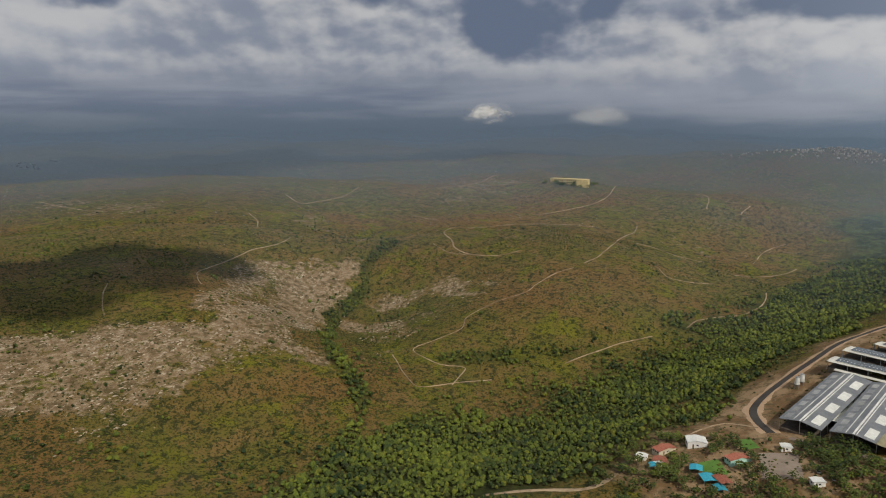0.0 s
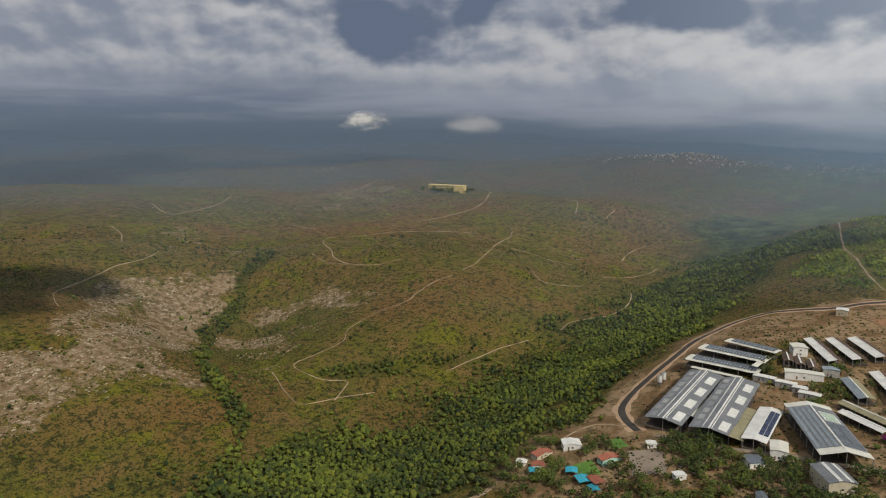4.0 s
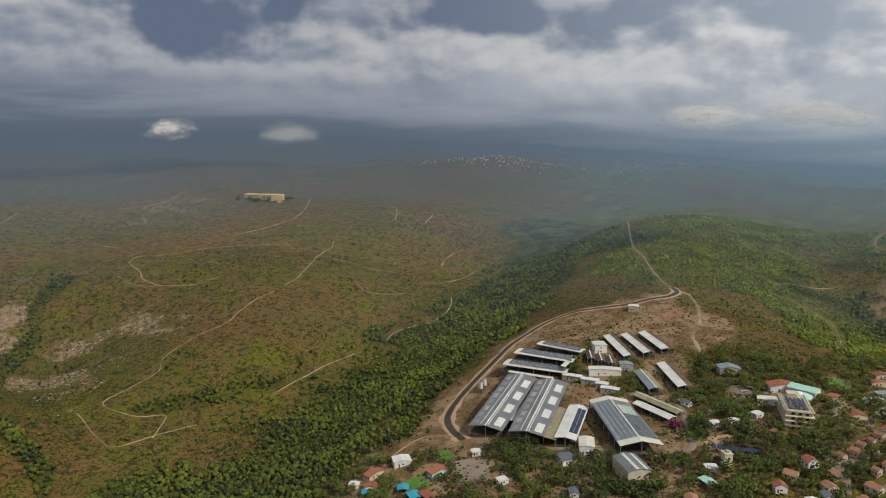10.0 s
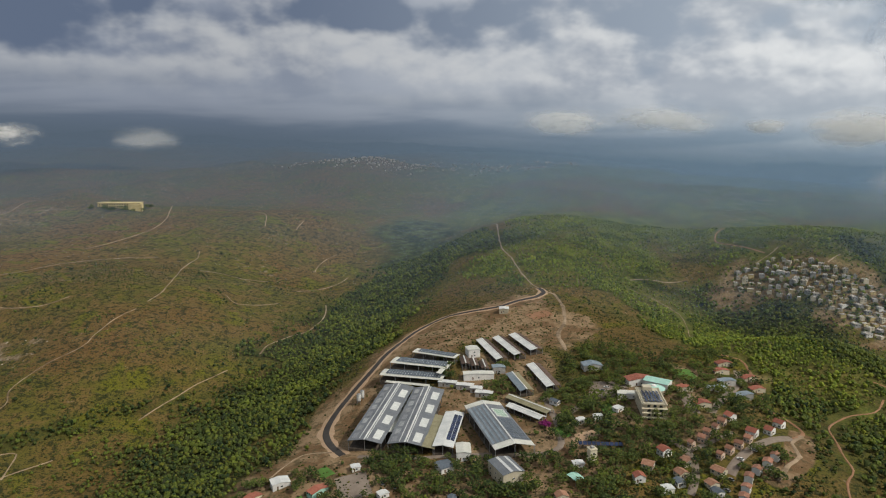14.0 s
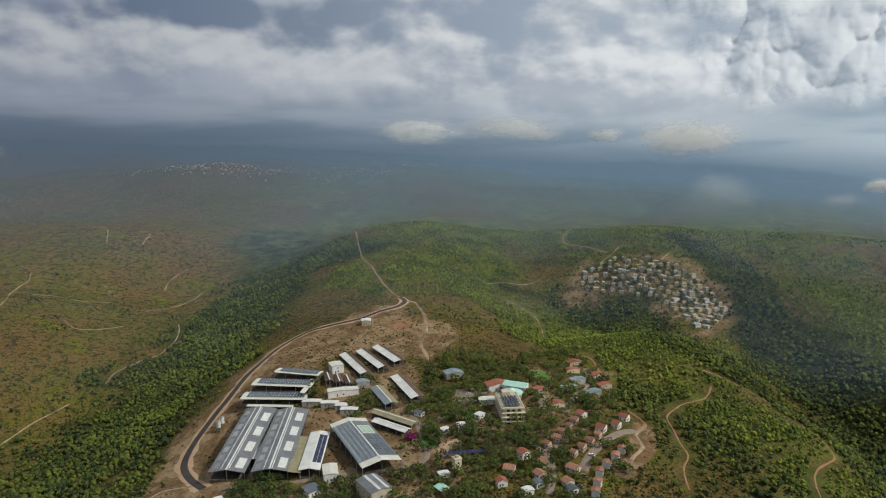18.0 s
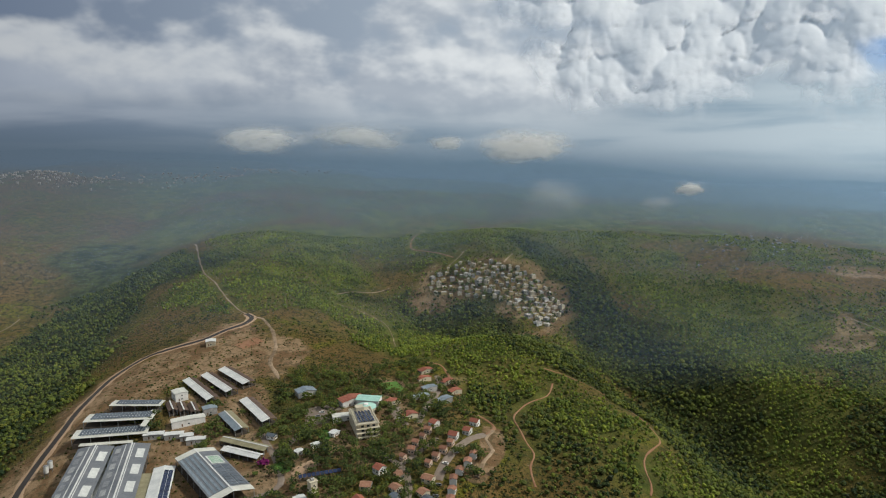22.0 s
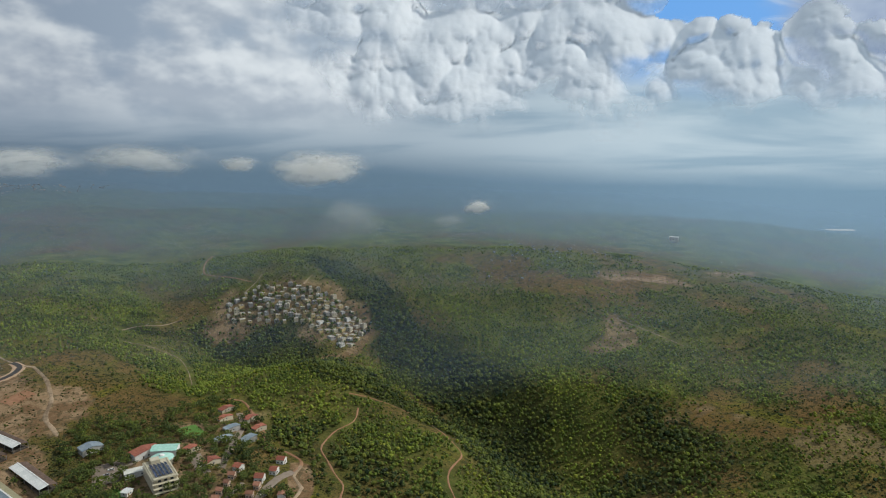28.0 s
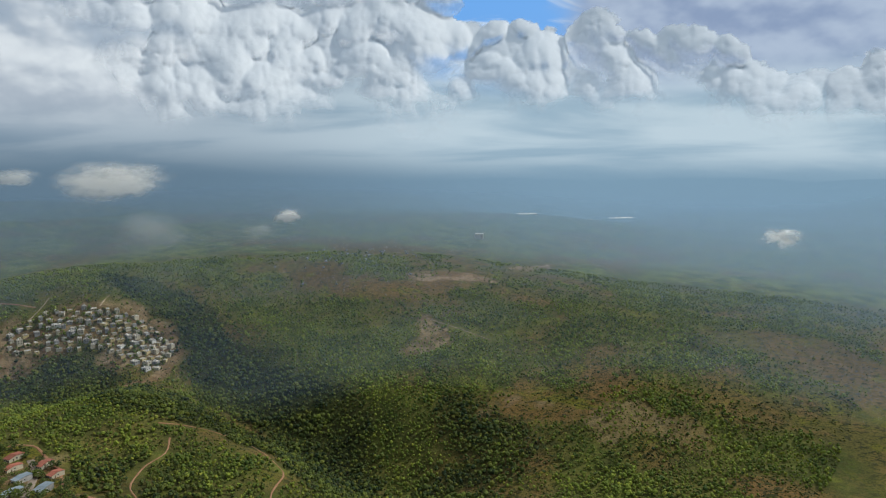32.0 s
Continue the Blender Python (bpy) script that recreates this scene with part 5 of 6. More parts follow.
block("store", 539, -7, 7, 10, 9, 5.0, ROOF_SLATE, WALL_GREY, "grey store with a blue-grey roof")
for x, y, ln, wd in ((518, 33, 5.5, 14), (513, 19, 5.5, 13), (508, 10, 5.5, 9), (501, 4, 5.5, 13)):
    block("farm_annex", x, y, ln, wd, -8, 3.2, ROOF_PALE, WALL_GREY, "small flat annex with a white roof", rise=0.2)
block("pump_house", 686, -13, 9, 9, -3, 4.5, ROOF_PALE, WALL_CREAM, "small white building beside the dirt clearing")
block("gym_hall", 542, -82, 10, 15, 10, 4.0, ROOF_SLATE, WALL_GREY, "grey-green roofed hall among dark trees", rise=1.6)


def silo(x, y):
    ob = thing("feed_silo", x, y, 0, "pale metal feed silo on legs beside the road", "silo", "feed silos")
    part("tank", Geo().tube(0, 0, 3.0, 8.0, 1.7, n=14), ROOF_PALE, ob)
    part("cone", Geo().tube(0, 0, 1.2, 3.0, 0.3, 1.7, 14), STEEL, ob)
    part("cap", Geo().tube(0, 0, 8.0, 8.9, 1.7, 0.25, 14), STEEL, ob)
    for sx, sy in ((1.2, 1.2), (-1.2, 1.2), (1.2, -1.2), (-1.2, -1.2)):
        part("leg", Geo().box(sx - 0.12, sy - 0.12, -0.5, sx + 0.12, sy + 0.12, 3.4), STEEL, ob)


silo(516, 101), silo(512, 103)


# ---- the large terraced building and its neighbours ----
main = thing("terraced_building", 464, -112, -2, "cream terraced building of four storeys with rooftop solar panels", "building")
for k in range(4):
    back = 0 if k < 1 else min(k, 3) * 1.6
    part("storey", Geo().box(-17 + (4 - k) * -0.0 + back * 0.6, -7.5, -3 + k * 2.8 - (3 if k == 0 else 0), 15, 7.5 - back * 0.0, 0.2 + k * 2.8), WALL_CREAM, main)
    part("balcony", Geo().box(-18.4 + back * 0.6, -8.3, 0.2 + k * 2.8 - 0.02, 15.6, 8.6, 0.52 + k * 2.8), WALL_CREAM, main)
    for i in range(8):
        for sd in (-1, 1):
            y0, y1 = sorted((sd * 7.45, sd * 7.6))
            win = part("window", Geo().box(-12.5 + i * 3.3, y0, -2.0 + k * 2.8, -10.2 + i * 3.3, y1, -0.2 + k * 2.8), GLASS, main)
    for i in range(3):
        part("window", Geo().box(-17.1 + back * 0.6, -5.2 + i * 4, -2.0 + k * 2.8, -16.9 + back * 0.6, -3.2 + i * 4, -0.4 + k * 2.8), GLASS, main)
part("parapet", Geo().box(-15, -7.6, 8.7, 15.2, -7.1, 9.5).box(-15, 7.1, 8.7, 15.2, 7.6, 9.5).box(-15.4, -7.6, 8.7, -14.9, 7.6, 9.5), WALL_CREAM, main)
part("stair_tower", Geo().box(9, -2, 8.6, 15, 4, 11.6), WALL_CREAM, main)
for i in range(4):
    for j in range(5):
        px, py = -12 + i * 5, -5.6 + j * 2.4
        part("solar_panel", Geo().slab((px, py, 9.6), (px + 4.2, py, 9.6), (px + 4.2, py + 1.8, 10.3), (px, py + 1.8, 10.3), 0.08), SOLAR, main)
taken(464, -112, 19)
dome = thing("round_hall", 487, -119, 0, "round hall under a mint green roof", "building")
part("wall", Geo().tube(0, 0, -2, 5, 7.4, n=24), WALL_CREAM, dome)
part("roof", Geo().tube(0, 0, 5, 6.6, 8.2, 2.0, 24), ROOF_MINT, dome)
part("lantern", Geo().tube(0, 0, 6.6, 7.3, 2.0, 1.6, 16), WALL_WHITE, dome)
taken(487, -119, 9)
block("dining_hall", 501, -125, 18, 11, 60, 5, ROOF_MINT, WALL_WHITE, "dining hall with a mint green roof", rise=1.4)
block("low_wing", 484, -104, 22, 7, 85, 3.5, ROOF_CREAM, WALL_WHITE, "low white wing with a flat pale roof", rise=0.2)
block("clinic", 509, -113, 10, 20, 12, 4, ROOF_RED, WALL_WHITE, "long building with a red tile roof", rise=1.8)


# ---- houses of the settlement ----
def copies(first, places):
    """Copies of a house at (x, y, turn), no two quite alike."""
    for x, y, turn in places:
        k = math.sin(x * 12.9 + y * 78.2)
        copy_thing(first, pose(x, y, gz(x, y), 0, 0, turn + 7 * k) @ Matrix.Diagonal((1 + 0.14 * k, 1 - 0.10 * math.sin(x * 3.1), 1 + 0.08 * k, 1)))
        taken(x, y, 6)


h = block("bungalow", 494, -142, 7, 14, 12, 3.6, ROOF_RED, WALL_CREAM, "long bungalow with a red tile roof", "house", 1.5, 3, "red roofed houses")
copies(h, [(559, -191, 18), (543, -184, 20), (465, -147, 8), (537, -204, 25), (519, -204, 20)])
h = block("villa", 446, -160, 6.5, 7.5, 30, 4.6, ROOF_RED, WALL_WHITE, "white two-storey villa with a red tile roof", "house", 1.8, 2, "villas")
copies(h, [(446, -192, 40), (431, -180, 50), (425, -167, 45), (405, -108, 20), (380, -88, 10)])
h = block("grey_house", 522, -182, 7, 15, 15, 4.2, ROOF_SLATE, WALL_GREY, "long grey house with a blue-grey sheet roof", "house", 0.8, 4, "grey houses")
copies(h, [(502, -168, 15), (496, -186, 25)])
h = block("town_house", 424, -139, 5, 5.2, 45, 4.8, ROOF_PINK, WALL_PINK, "pinkish two-storey house with a faded tile roof", "house", 1.5, 2, "pink houses")
copies(h, [(430, -146, 45), (437, -152, 45), (412, -126, 40), (417, -134, 45), (400, -140, 45), (405, -147, 45), (410, -154, 45), (417, -162, 48)])
h = block("row_house", 400, -172, 5.8, 5.4, 143, 4.6, ROOF_PINK, WALL_WHITE, "white row house with a small tile roof along the street", "house", 0.9, 2, "row houses")
copies(h, [(393, -165, 143), (387, -157, 143), (380, -150, 146), (372, -146, 150), (364, -142, 155)])
h = block("cottage", 395, -119, 7.5, 8, 20, 3.4, ROOF_BROWN, WALL_CREAM, "low cottage with a brown tile roof", "house", 1.6, 2, "brown cottages")
copies(h, [(384, -113, 25), (386, -135, 35), (375, -128, 30), (393, -96, 60), (366, -42, 20)])
h = block("small_house", 376, -110, 7, 6, 15, 3.4, SOLAR_PALE, WALL_WHITE, "small house roofed with solar panels", "house", 1.0, 2, "solar roofed houses")
copies(h, [(368, -129, 20), (483, -48, 40), (367, 20, 10)])
h = block("garden_shed", 370, -102, 5, 6, 12, 2.8, ROOF_PALE, WALL_WHITE, "small shed with a white sheet roof", "shed", 0.4, 1, "white roofed sheds")
copies(h, [(397, -55, 15), (464, -90, 40), (404, 84, 30), (375, 62, 40), (369, 153, 10), (455, -75, 20), (452, -63, 30)])
tower = thing("water_tower", 403, -64, 20, "square cream tower standing among the trees", "tower")
part("shaft", Geo().box(-2.3, -2.3, -2, 2.3, 2.3, 7.4), WALL_CREAM, tower)
part("cornice", Geo().box(-2.6, -2.6, 7.4, 2.6, 2.6, 8.0), WALL_CREAM, tower)
part("tank", Geo().box(-1.0, -1.0, 8.0, 1.0, 1.0, 9.2), WALL_GREY, tower)
for z in (2, 6):
    part("window", Geo().box(-2.4, -0.5, z * 0.75, -2.25, 0.5, z * 0.75 + 1.2), GLASS, tower)
taken(403, -64, 5)
h = block("white_house", 393, 130, 10, 13, 30, 4.2, ROOF_PALE, WALL_WHITE, "white house with a white roof above the valley", "house", 1.2, 3)
block("bungalow", 380, 144, 7, 15, 62, 3.2, ROOF_RED, WALL_CREAM, "long bungalow with a faded red roof", "house", 1.4, 3)
block("red_shed", 366, 141, 6, 7, 20, 3.0, ROOF_RED, WALL_WHITE, "small shed with a red roof", "shed", 1.0, 1)
block("bungalow", 382, 103, 7, 15, 50, 3.2, ROOF_RED, ROOF_MINT, "long bungalow with a red roof and green gable", "house", 1.4, 3)
block("solar_house", 401, 27, 12, 11, 30, 3.6, SOLAR_PALE, WALL_WHITE, "low house crowded with rooftop solar heaters", "house", 0.5, 3)


def canopy(x, y, ln, wd, turn, mat, label):
    ob = thing("shade_canopy", x, y, turn, label, "canopy", "shade canopies")
    part("cloth", Geo().slab((-ln / 2, -wd / 2, 2.8), (ln / 2, -wd / 2, 2.8), (ln / 2, 0, 3.5), (-ln / 2, 0, 3.5), 0.06).slab((-ln / 2, 0, 3.5), (ln / 2, 0, 3.5), (ln / 2, wd / 2, 2.8), (-ln / 2, wd / 2, 2.8), 0.06), mat, ob)
    for sx in (-1, 1):
        for sy in (-1, 1):
            part("pole", Geo().box(sx * ln * 0.48 - 0.06, sy * wd * 0.48 - 0.06, -1, sx * ln * 0.48 + 0.06, sy * wd * 0.48 + 0.06, 2.8), STEEL, ob)
    taken(x, y, 5)


canopy(365, 120, 7, 7, 20, ROOF_BLUE, "bright blue shade canopy in the kindergarten yard")
canopy(359, 111, 9, 8, 40, ROOF_BLUE, "bright blue shade canopy in the kindergarten yard")
canopy(353, 103, 7, 6, 40, ROOF_BLUE, "bright blue shade canopy in the kindergarten yard")
canopy(360, 142, 6, 5, 30, ROOF_BLUE, "small blue canopy beside a red shed")
canopy(360, 104, 10, 7, 50, ROOF_RED, "red roofed play shelter")
canopy(382, -52, 9, 7, 30, ROOF_MINT, "coloured play canopy among the trees")
frame_ = thing("solar_array", 417, -71, 0, "long row of tilted solar panels on posts", "solar array")
for i in range(10):
    part("panel", Geo().slab((-1.5, -14 + i * 2.8, 2.2), (1.5, -14 + i * 2.8, 3.2), (1.5, -11.6 + i * 2.8, 3.2), (-1.5, -11.6 + i * 2.8, 2.2), 0.08), SOLAR, frame_)
    part("post", Geo().box(0.9, -13 + i * 2.8, -1, 1.1, -12.8 + i * 2.8, 2.9), STEEL, frame_)
taken(417, -64, 6), taken(417, -78, 6)


def patch(name, x, y, ln, wd, turn, mat, label, category):
    """A flat plot laid on the ground."""
    c, s = math.cos(radians(turn)), math.sin(radians(turn))
    strip(name, [(x - c * ln / 2, y - s * ln / 2), (x, y), (x + c * ln / 2, y + s * ln / 2)], wd, mat, label, category, 0.35, 0.0)
    taken(x, y, min(ln, wd) * 0.55)


patch("lawn", 371, 113, 15, 12, 40, LAWN, "bright watered lawn", "lawn"), patch("lawn", 403, 104, 13, 9, 40, LAWN, "faded lawn beside the road", "lawn")
patch("lawn", 440, -49, 16, 9, 20, LAWN, "green lawn by the sand court", "lawn"), patch("lawn", 529, -153, 22, 16, 10, LAWN, "green lawn among the trees", "lawn")
patch("lawn", 468, -84, 16, 9, 15, LAWN, "green lawn below the terraced building", "lawn")
patch("sand_court", 432, -64, 11, 19, 20, SAND, "bare sandy sports court", "court"), patch("plaza", 386, 82, 26, 20, 20, LANE, "paved turning place between houses", "plaza")
patch("plaza", 470, -140, 34, 9, -5, LANE, "paved car park behind the terraced building", "plaza"), patch("plaza", 500, -86, 30, 22, -10, LANE, "paved car park among trees", "plaza")
patch("clearing", 672, -48, 24, 16, -60, EARTH, "graded bare earth clearing", "clearing")


# ---- hill village of flat-roofed houses ----
def village_house(x, y, turn, ln, wd, storeys, wall, label):
    ob = thing("village_house", x, y, turn, label, "house", "village houses")
    a, b, hgt = ln * 0.42, wd * 0.42, storeys * 2.6
    part("wall", Geo().box(-a, -b, -4, a, b, hgt), wall, ob)
    part("roof", Geo().box(-a - 0.15, -b - 0.15, hgt, a + 0.15, b + 0.15, hgt + 0.25), ROOF_FLAT, ob)
    part("parapet", Geo().box(-a, -b, hgt + 0.25, a, -b + 0.25, hgt + 0.6).box(-a, b - 0.25, hgt + 0.25, a, b, hgt + 0.6).box(-a, -b + 0.25, hgt + 0.25, -a + 0.25, b - 0.25, hgt + 0.6), wall, ob)
    part("roof_tank", Geo().tube(a * 0.4, b * 0.3, hgt + 0.25, hgt + 1.7, 0.6, n=8), WALL_WHITE, ob)
    if storeys > 1:
        part("stair_hut", Geo().box(a * 0.1, -b * 0.7, hgt + 0.25, a * 0.8, -b * 0.1, hgt + 2.2), wall, ob)
    for k in range(storeys):
        for f in (-0.5, 0.5):
            part("window", Geo().box(-a - 0.06, b * f - 0.5, 0.9 + k * 2.6, -a + 0.05, b * f + 0.5, 2.0 + k * 2.6), GLASS, ob)
        part("window", Geo().box(-0.6, b - 0.05, 0.9 + k * 2.6, 0.6, b + 0.06, 2.0 + k * 2.6), GLASS, ob)
    return ob


kinds = [village_house(725, -390, 10, 10, 8, 1, WALL_WHITE, "bright white flat-roofed house at the village edge"),
         village_house(808, -386, 20, 9, 7, 1, WALL_STONE, "yellow stone flat-roofed house"),
         village_house(841, -304, -10, 7, 7, 2, WALL_CREAM, "tall cream flat-roofed house"),
         village_house(815, -350, 30, 8, 7, 2, WALL_GREY, "grey concrete flat-roofed house"),
         village_house(780, -400, 0, 10, 7, 1, WALL_GREY, "wide grey concrete flat-roofed house"),
         village_house(755, -415, 40, 8, 7, 1, WALL_CREAM, "small cream flat-roofed house")]
OUTLINE = [(862, -298), (866, -343), (833, -400), (813, -416), (799, -428), (766, -439), (732, -432), (719, -394), (752, -382), (787, -357), (808, -322), (836, -288)]


def inside(x, y, line):
    odd = False
    for (ax, ay), (bx, by) in zip(line, line[1:] + line[:1]):
        if (ay > y) != (by > y) and x < ax + (y - ay) * (bx - ax) / (by - ay):
            odd = not odd
    return odd


pick = random.Random(11)
homes = [(725, -390), (808, -386), (841, -304), (815, -350), (780, -400), (755, -415)]
for _ in range(9000):
    x, y = pick.uniform(710, 875), pick.uniform(-445, -280)
    if inside(x, y, OUTLINE) and min(math.hypot(x - p, y - q) for p, q in homes) > 7.9:
        homes.append((x, y))
        k = kinds[pick.choices((1, 2, 3, 4, 5, 0), (4, 2, 2, 3, 4, 1.5))[0]]
        copy_thing(k, pose(x, y, gz(x, y), 0, 0, pick.choice((0, 0, 90, 180)) + 25 * math.sin(x * 0.02 + y * 0.015) + pick.uniform(-14, 14)) @ Matrix.Diagonal((pick.uniform(0.55, 1.2), pick.uniform(0.6, 1.2), pick.uniform(0.5, 0.78), 1)))

# a long yellow institution on the far plateau
fort = thing("stone_institution", 1267, 706, -86, "long pale yellow stone building on the far plateau", "building")
part("main_wing", Geo().box(-40, -8, -8, 40, 8, 9), WALL_STONE, fort)
part("end_wing", Geo().box(22, -14, -8, 46, -8, 7), WALL_STONE, fort)
part("roof", Geo().box(-40.5, -8.5, 9, 40.5, 8.5, 9.6), WALL_STONE, fort)
for k in range(2):
    for i in range(16):
        part("window", Geo().box(-37 + i * 4.8, -8.15, 1.2 + k * 4, -35 + i * 4.8, -7.9, 3.4 + k * 4), GLASS, fort)


def far_town(name, x, y, sx, sy, count, label, grown=1.0):
    g = Geo()
    for _ in range(count):
        px, py = pick.gauss(x, sx), pick.gauss(y, sy)
        z, s, hh = gz(px, py), pick.uniform(1.3, 3.2) * grown, pick.uniform(1.8, 3.5) * grown
        g.box(px - s, py - s * 0.8, z - 4, px + s, py + s * 0.8, z + hh)
    ob = part(name, g, WALL_FAR, None)
    tagged(ob, label, "town", kind="stuff")


far_town("far_town", 2150, 365, 60, 120, 230, "pale houses of a distant town on a hillside", 1.2)
far_town("far_town", 2500, 60, 130, 190, 200, "pale houses of a distant town on a hillside", 1.25)
far_town("far_town", 2950, -330, 130, 170, 110, "pale houses of a distant town on a hillside", 1.4)
far_town("far_hamlet", 840, 2350, 120, 60, 30, "pale houses of a distant hamlet")


# ---- garden trees ----
def tree_kind(name, height, spread, clumps, mat, label, seed, tall=False):
    """A tree of a tapered trunk with limbs and a crown of many small leaf clumps."""
    ob = new(name)
    tagged(ob, label, "tree", "garden trees")
    pick_ = np.random.default_rng(seed)
    g = Geo().tube(0, 0, -0.6, height * 0.5, 0.22, 0.12, 7)
    for k in range(4):
        a = k * 1.7 + seed
        p, q = (0, 0, height * (0.28 + 0.05 * k)), (math.cos(a) * spread * 0.5, math.sin(a) * spread * 0.5, height * (0.5 + 0.06 * k))
        g.solid([(p[0] - 0.07, p[1], p[2]), (p[0] + 0.07, p[1], p[2]), (p[0], p[1] + 0.1, p[2]), q], [(0, 1, 3), (1, 2, 3), (2, 0, 3), (0, 2, 1)])
    part("trunk", g, BARK, ob)
    d = pick_.normal(0, 1, (clumps, 3))
    d /= np.linalg.norm(d, axis=1)[:, None]
    r_ = pick_.uniform(0.3, 1.0, (clumps, 1)) ** 0.6
    lobes = 1 + 0.28 * np.sin(3 * np.arctan2(d[:, 1:2], d[:, 0:1]) + seed)
    size = np.array([[spread * (0.3 if tall else 1), spread * (0.3 if tall else 1), height * (0.48 if tall else 0.34)]])
    at = d * r_ * lobes * size + np.array([[0, 0, height * (0.52 if tall else 0.64)]])
    s = pick_.uniform(0.12, 0.25, (clumps, 1)) * spread * np.array([[1, 1, 0.8]]) * (0.5 if tall else 1)
    v, f = cloud_of(OCT_V * np.array([1, 1, 1.0]), OCT_F, at, s, 0.4)
    c = sheet("crown", v, f, mat)
    c.data.polygons.foreach_set("use_smooth", np.zeros(len(f), bool))
    c.parent = ob
    return ob


sorts = [tree_kind("broadleaf_tree", 7.5, 4.2, 62, PALM_GREEN, "rounded dark green broadleaf tree between the houses", 1),
         tree_kind("ficus_tree", 6.0, 3.6, 59, PALM_GREEN, "spreading green tree in a garden", 2),
         tree_kind("pine_tree", 9.5, 3.8, 62, OAK_GREEN, "tall dark pine among the houses", 3),
         tree_kind("carob_tree", 5.5, 4.4, 62, OAK_GREEN, "low wide dark carob tree", 4),
         tree_kind("cypress_tree", 11, 3.2, 49, OAK_GREEN, "slim dark cypress beside a house", 5, True),
         tree_kind("olive_tree", 4.2, 2.6, 49, SHRUB_GREEN, "small grey-green olive tree", 6)]
for k, (x, y) in enumerate(((430, -72), (395, -75), (425, -95), (480, -70), (398, -44), (408, 12))):
    sorts[k].matrix_basis = pose(x, y, gz(x, y))
GARDENS = [(360, 130, 45), (372, 60, 40), (385, 15, 30), (375, -35, 38), (400, -85, 48), (370, -100, 40), (440, -90, 40), (450, -140, 40), (410, -140, 40), (500, -160, 48), (545, -175, 40), (525, -100, 42), (480, -70, 42), (505, -30, 25), (500, -10, 20), (560, -90, 30), (335, -60, 35), (340, 40, 30), (550, 15, 30), (405, 60, 22), (450, -45, 18)]
tree_at = []
for _ in range(26000):
    gx, gy, gr = GARDENS[pick.randrange(len(GARDENS))]
    a, r_ = pick.uniform(0, 6.2832), gr * pick.uniform(0, 1) ** 0.5
    x, y = gx + r_ * math.cos(a), gy + r_ * math.sin(a)
    if any(math.hypot(x - p, y - q) < r0 * 0.8 + 1.4 for p, q, r0 in TAKEN) or any(math.hypot(x - p, y - q) < 3.4 for p, q in tree_at):
        continue
    if capsule(np.array([x]), np.array([y]), ROAD, 14)[0] > 0:
        continue
    tree_at.append((x, y))
    k = pick.choices(range(6), (3, 3, 2.2, 3, 0.4, 2.8))[0]
    size_ = pick.uniform(0.5, 1.05)
    copy_thing(sorts[k], pose(x, y, gz(x, y), 0, 0, pick.uniform(0, 360)) @ Matrix.Diagonal((size_, size_, size_ * pick.uniform(0.85, 1.15), 1)))
    if len(tree_at) >= 1080:
        break
bush = tree_kind("bougainvillea", 4.6, 4.0, 110, BOUGAINVILLEA, "large magenta bougainvillea in bloom", 9)
bush.matrix_basis = pose(449, -39, gz(449, -39))


for k in range(34):
    a = radians(-86)
    u, v = pick.uniform(-46, 50), pick.choice((-1, -1, 1)) * pick.uniform(13, 30)
    x, y = 1267 + u * math.cos(a) - v * math.sin(a), 706 + u * math.sin(a) + v * math.cos(a)
    copy_thing(sorts[pick.choice((2, 2, 3))], pose(x, y, gz(x, y), 0, 0, pick.uniform(0, 360)) @ Matrix.Diagonal((1.1, 1.1, pick.uniform(0.7, 1.0), 1)))


# ---- low clouds ----
def finer(v, f):
    """Each triangle split in four, pushed out to the ball."""
    v, out, mids = [tuple(p) for p in v], [], {}

    def mid(a, b):
        key = (min(a, b), max(a, b))
        if key not in mids:
            q = (Vector(v[a]) + Vector(v[b])).normalized()
            mids[key] = len(v)
            v.append(tuple(q))
        return mids[key]

    for a, b, c in f:
        ab, bc, ca = mid(a, b), mid(b, c), mid(c, a)
        out += [(a, ab, ca), (ab, b, bc), (ca, bc, c), (ab, bc, ca)]
    return np.array(v), np.array(out)


FINE_V, FINE_F = finer(*finer(*finer(ICO_V, ICO_F)))


def small_cloud(bearing_deg, away, z, wide, tall, puffs, seed, label):
    """A shred of vapour drifting at about the camera's height: a lumpy ball, flat below."""
    pick_ = np.random.default_rng(seed)
    a = radians(bearing_deg)
    v = FINE_V.copy()
    for _ in range(puffs):
        d = pick_.normal(0, 1, 3)
        d /= np.linalg.norm(d)
        v *= 1 + 0.10 * np.clip((v / np.linalg.norm(v, axis=1)[:, None]) @ d - 0.55, 0, 1)[:, None] * 2
    v /= np.abs(v).max()
    wide, tall, z = wide * 1.2, tall * 1.2, z - 20
    v[:, 2] = np.where(v[:, 2] < 0, v[:, 2] * 0.4, v[:, 2])
    ob = sheet("small_cloud", v, FINE_F, WISP if "wisp" in label else BANK if "bank" in label else VAPOUR)
    ob.matrix_basis = pose(away * math.sin(a), away * math.cos(a), z, 0, 0, -bearing_deg) @ Matrix.Diagonal((wide, wide * 0.5, tall, 1))
    return tagged(ob, label, "cloud", "low clouds")


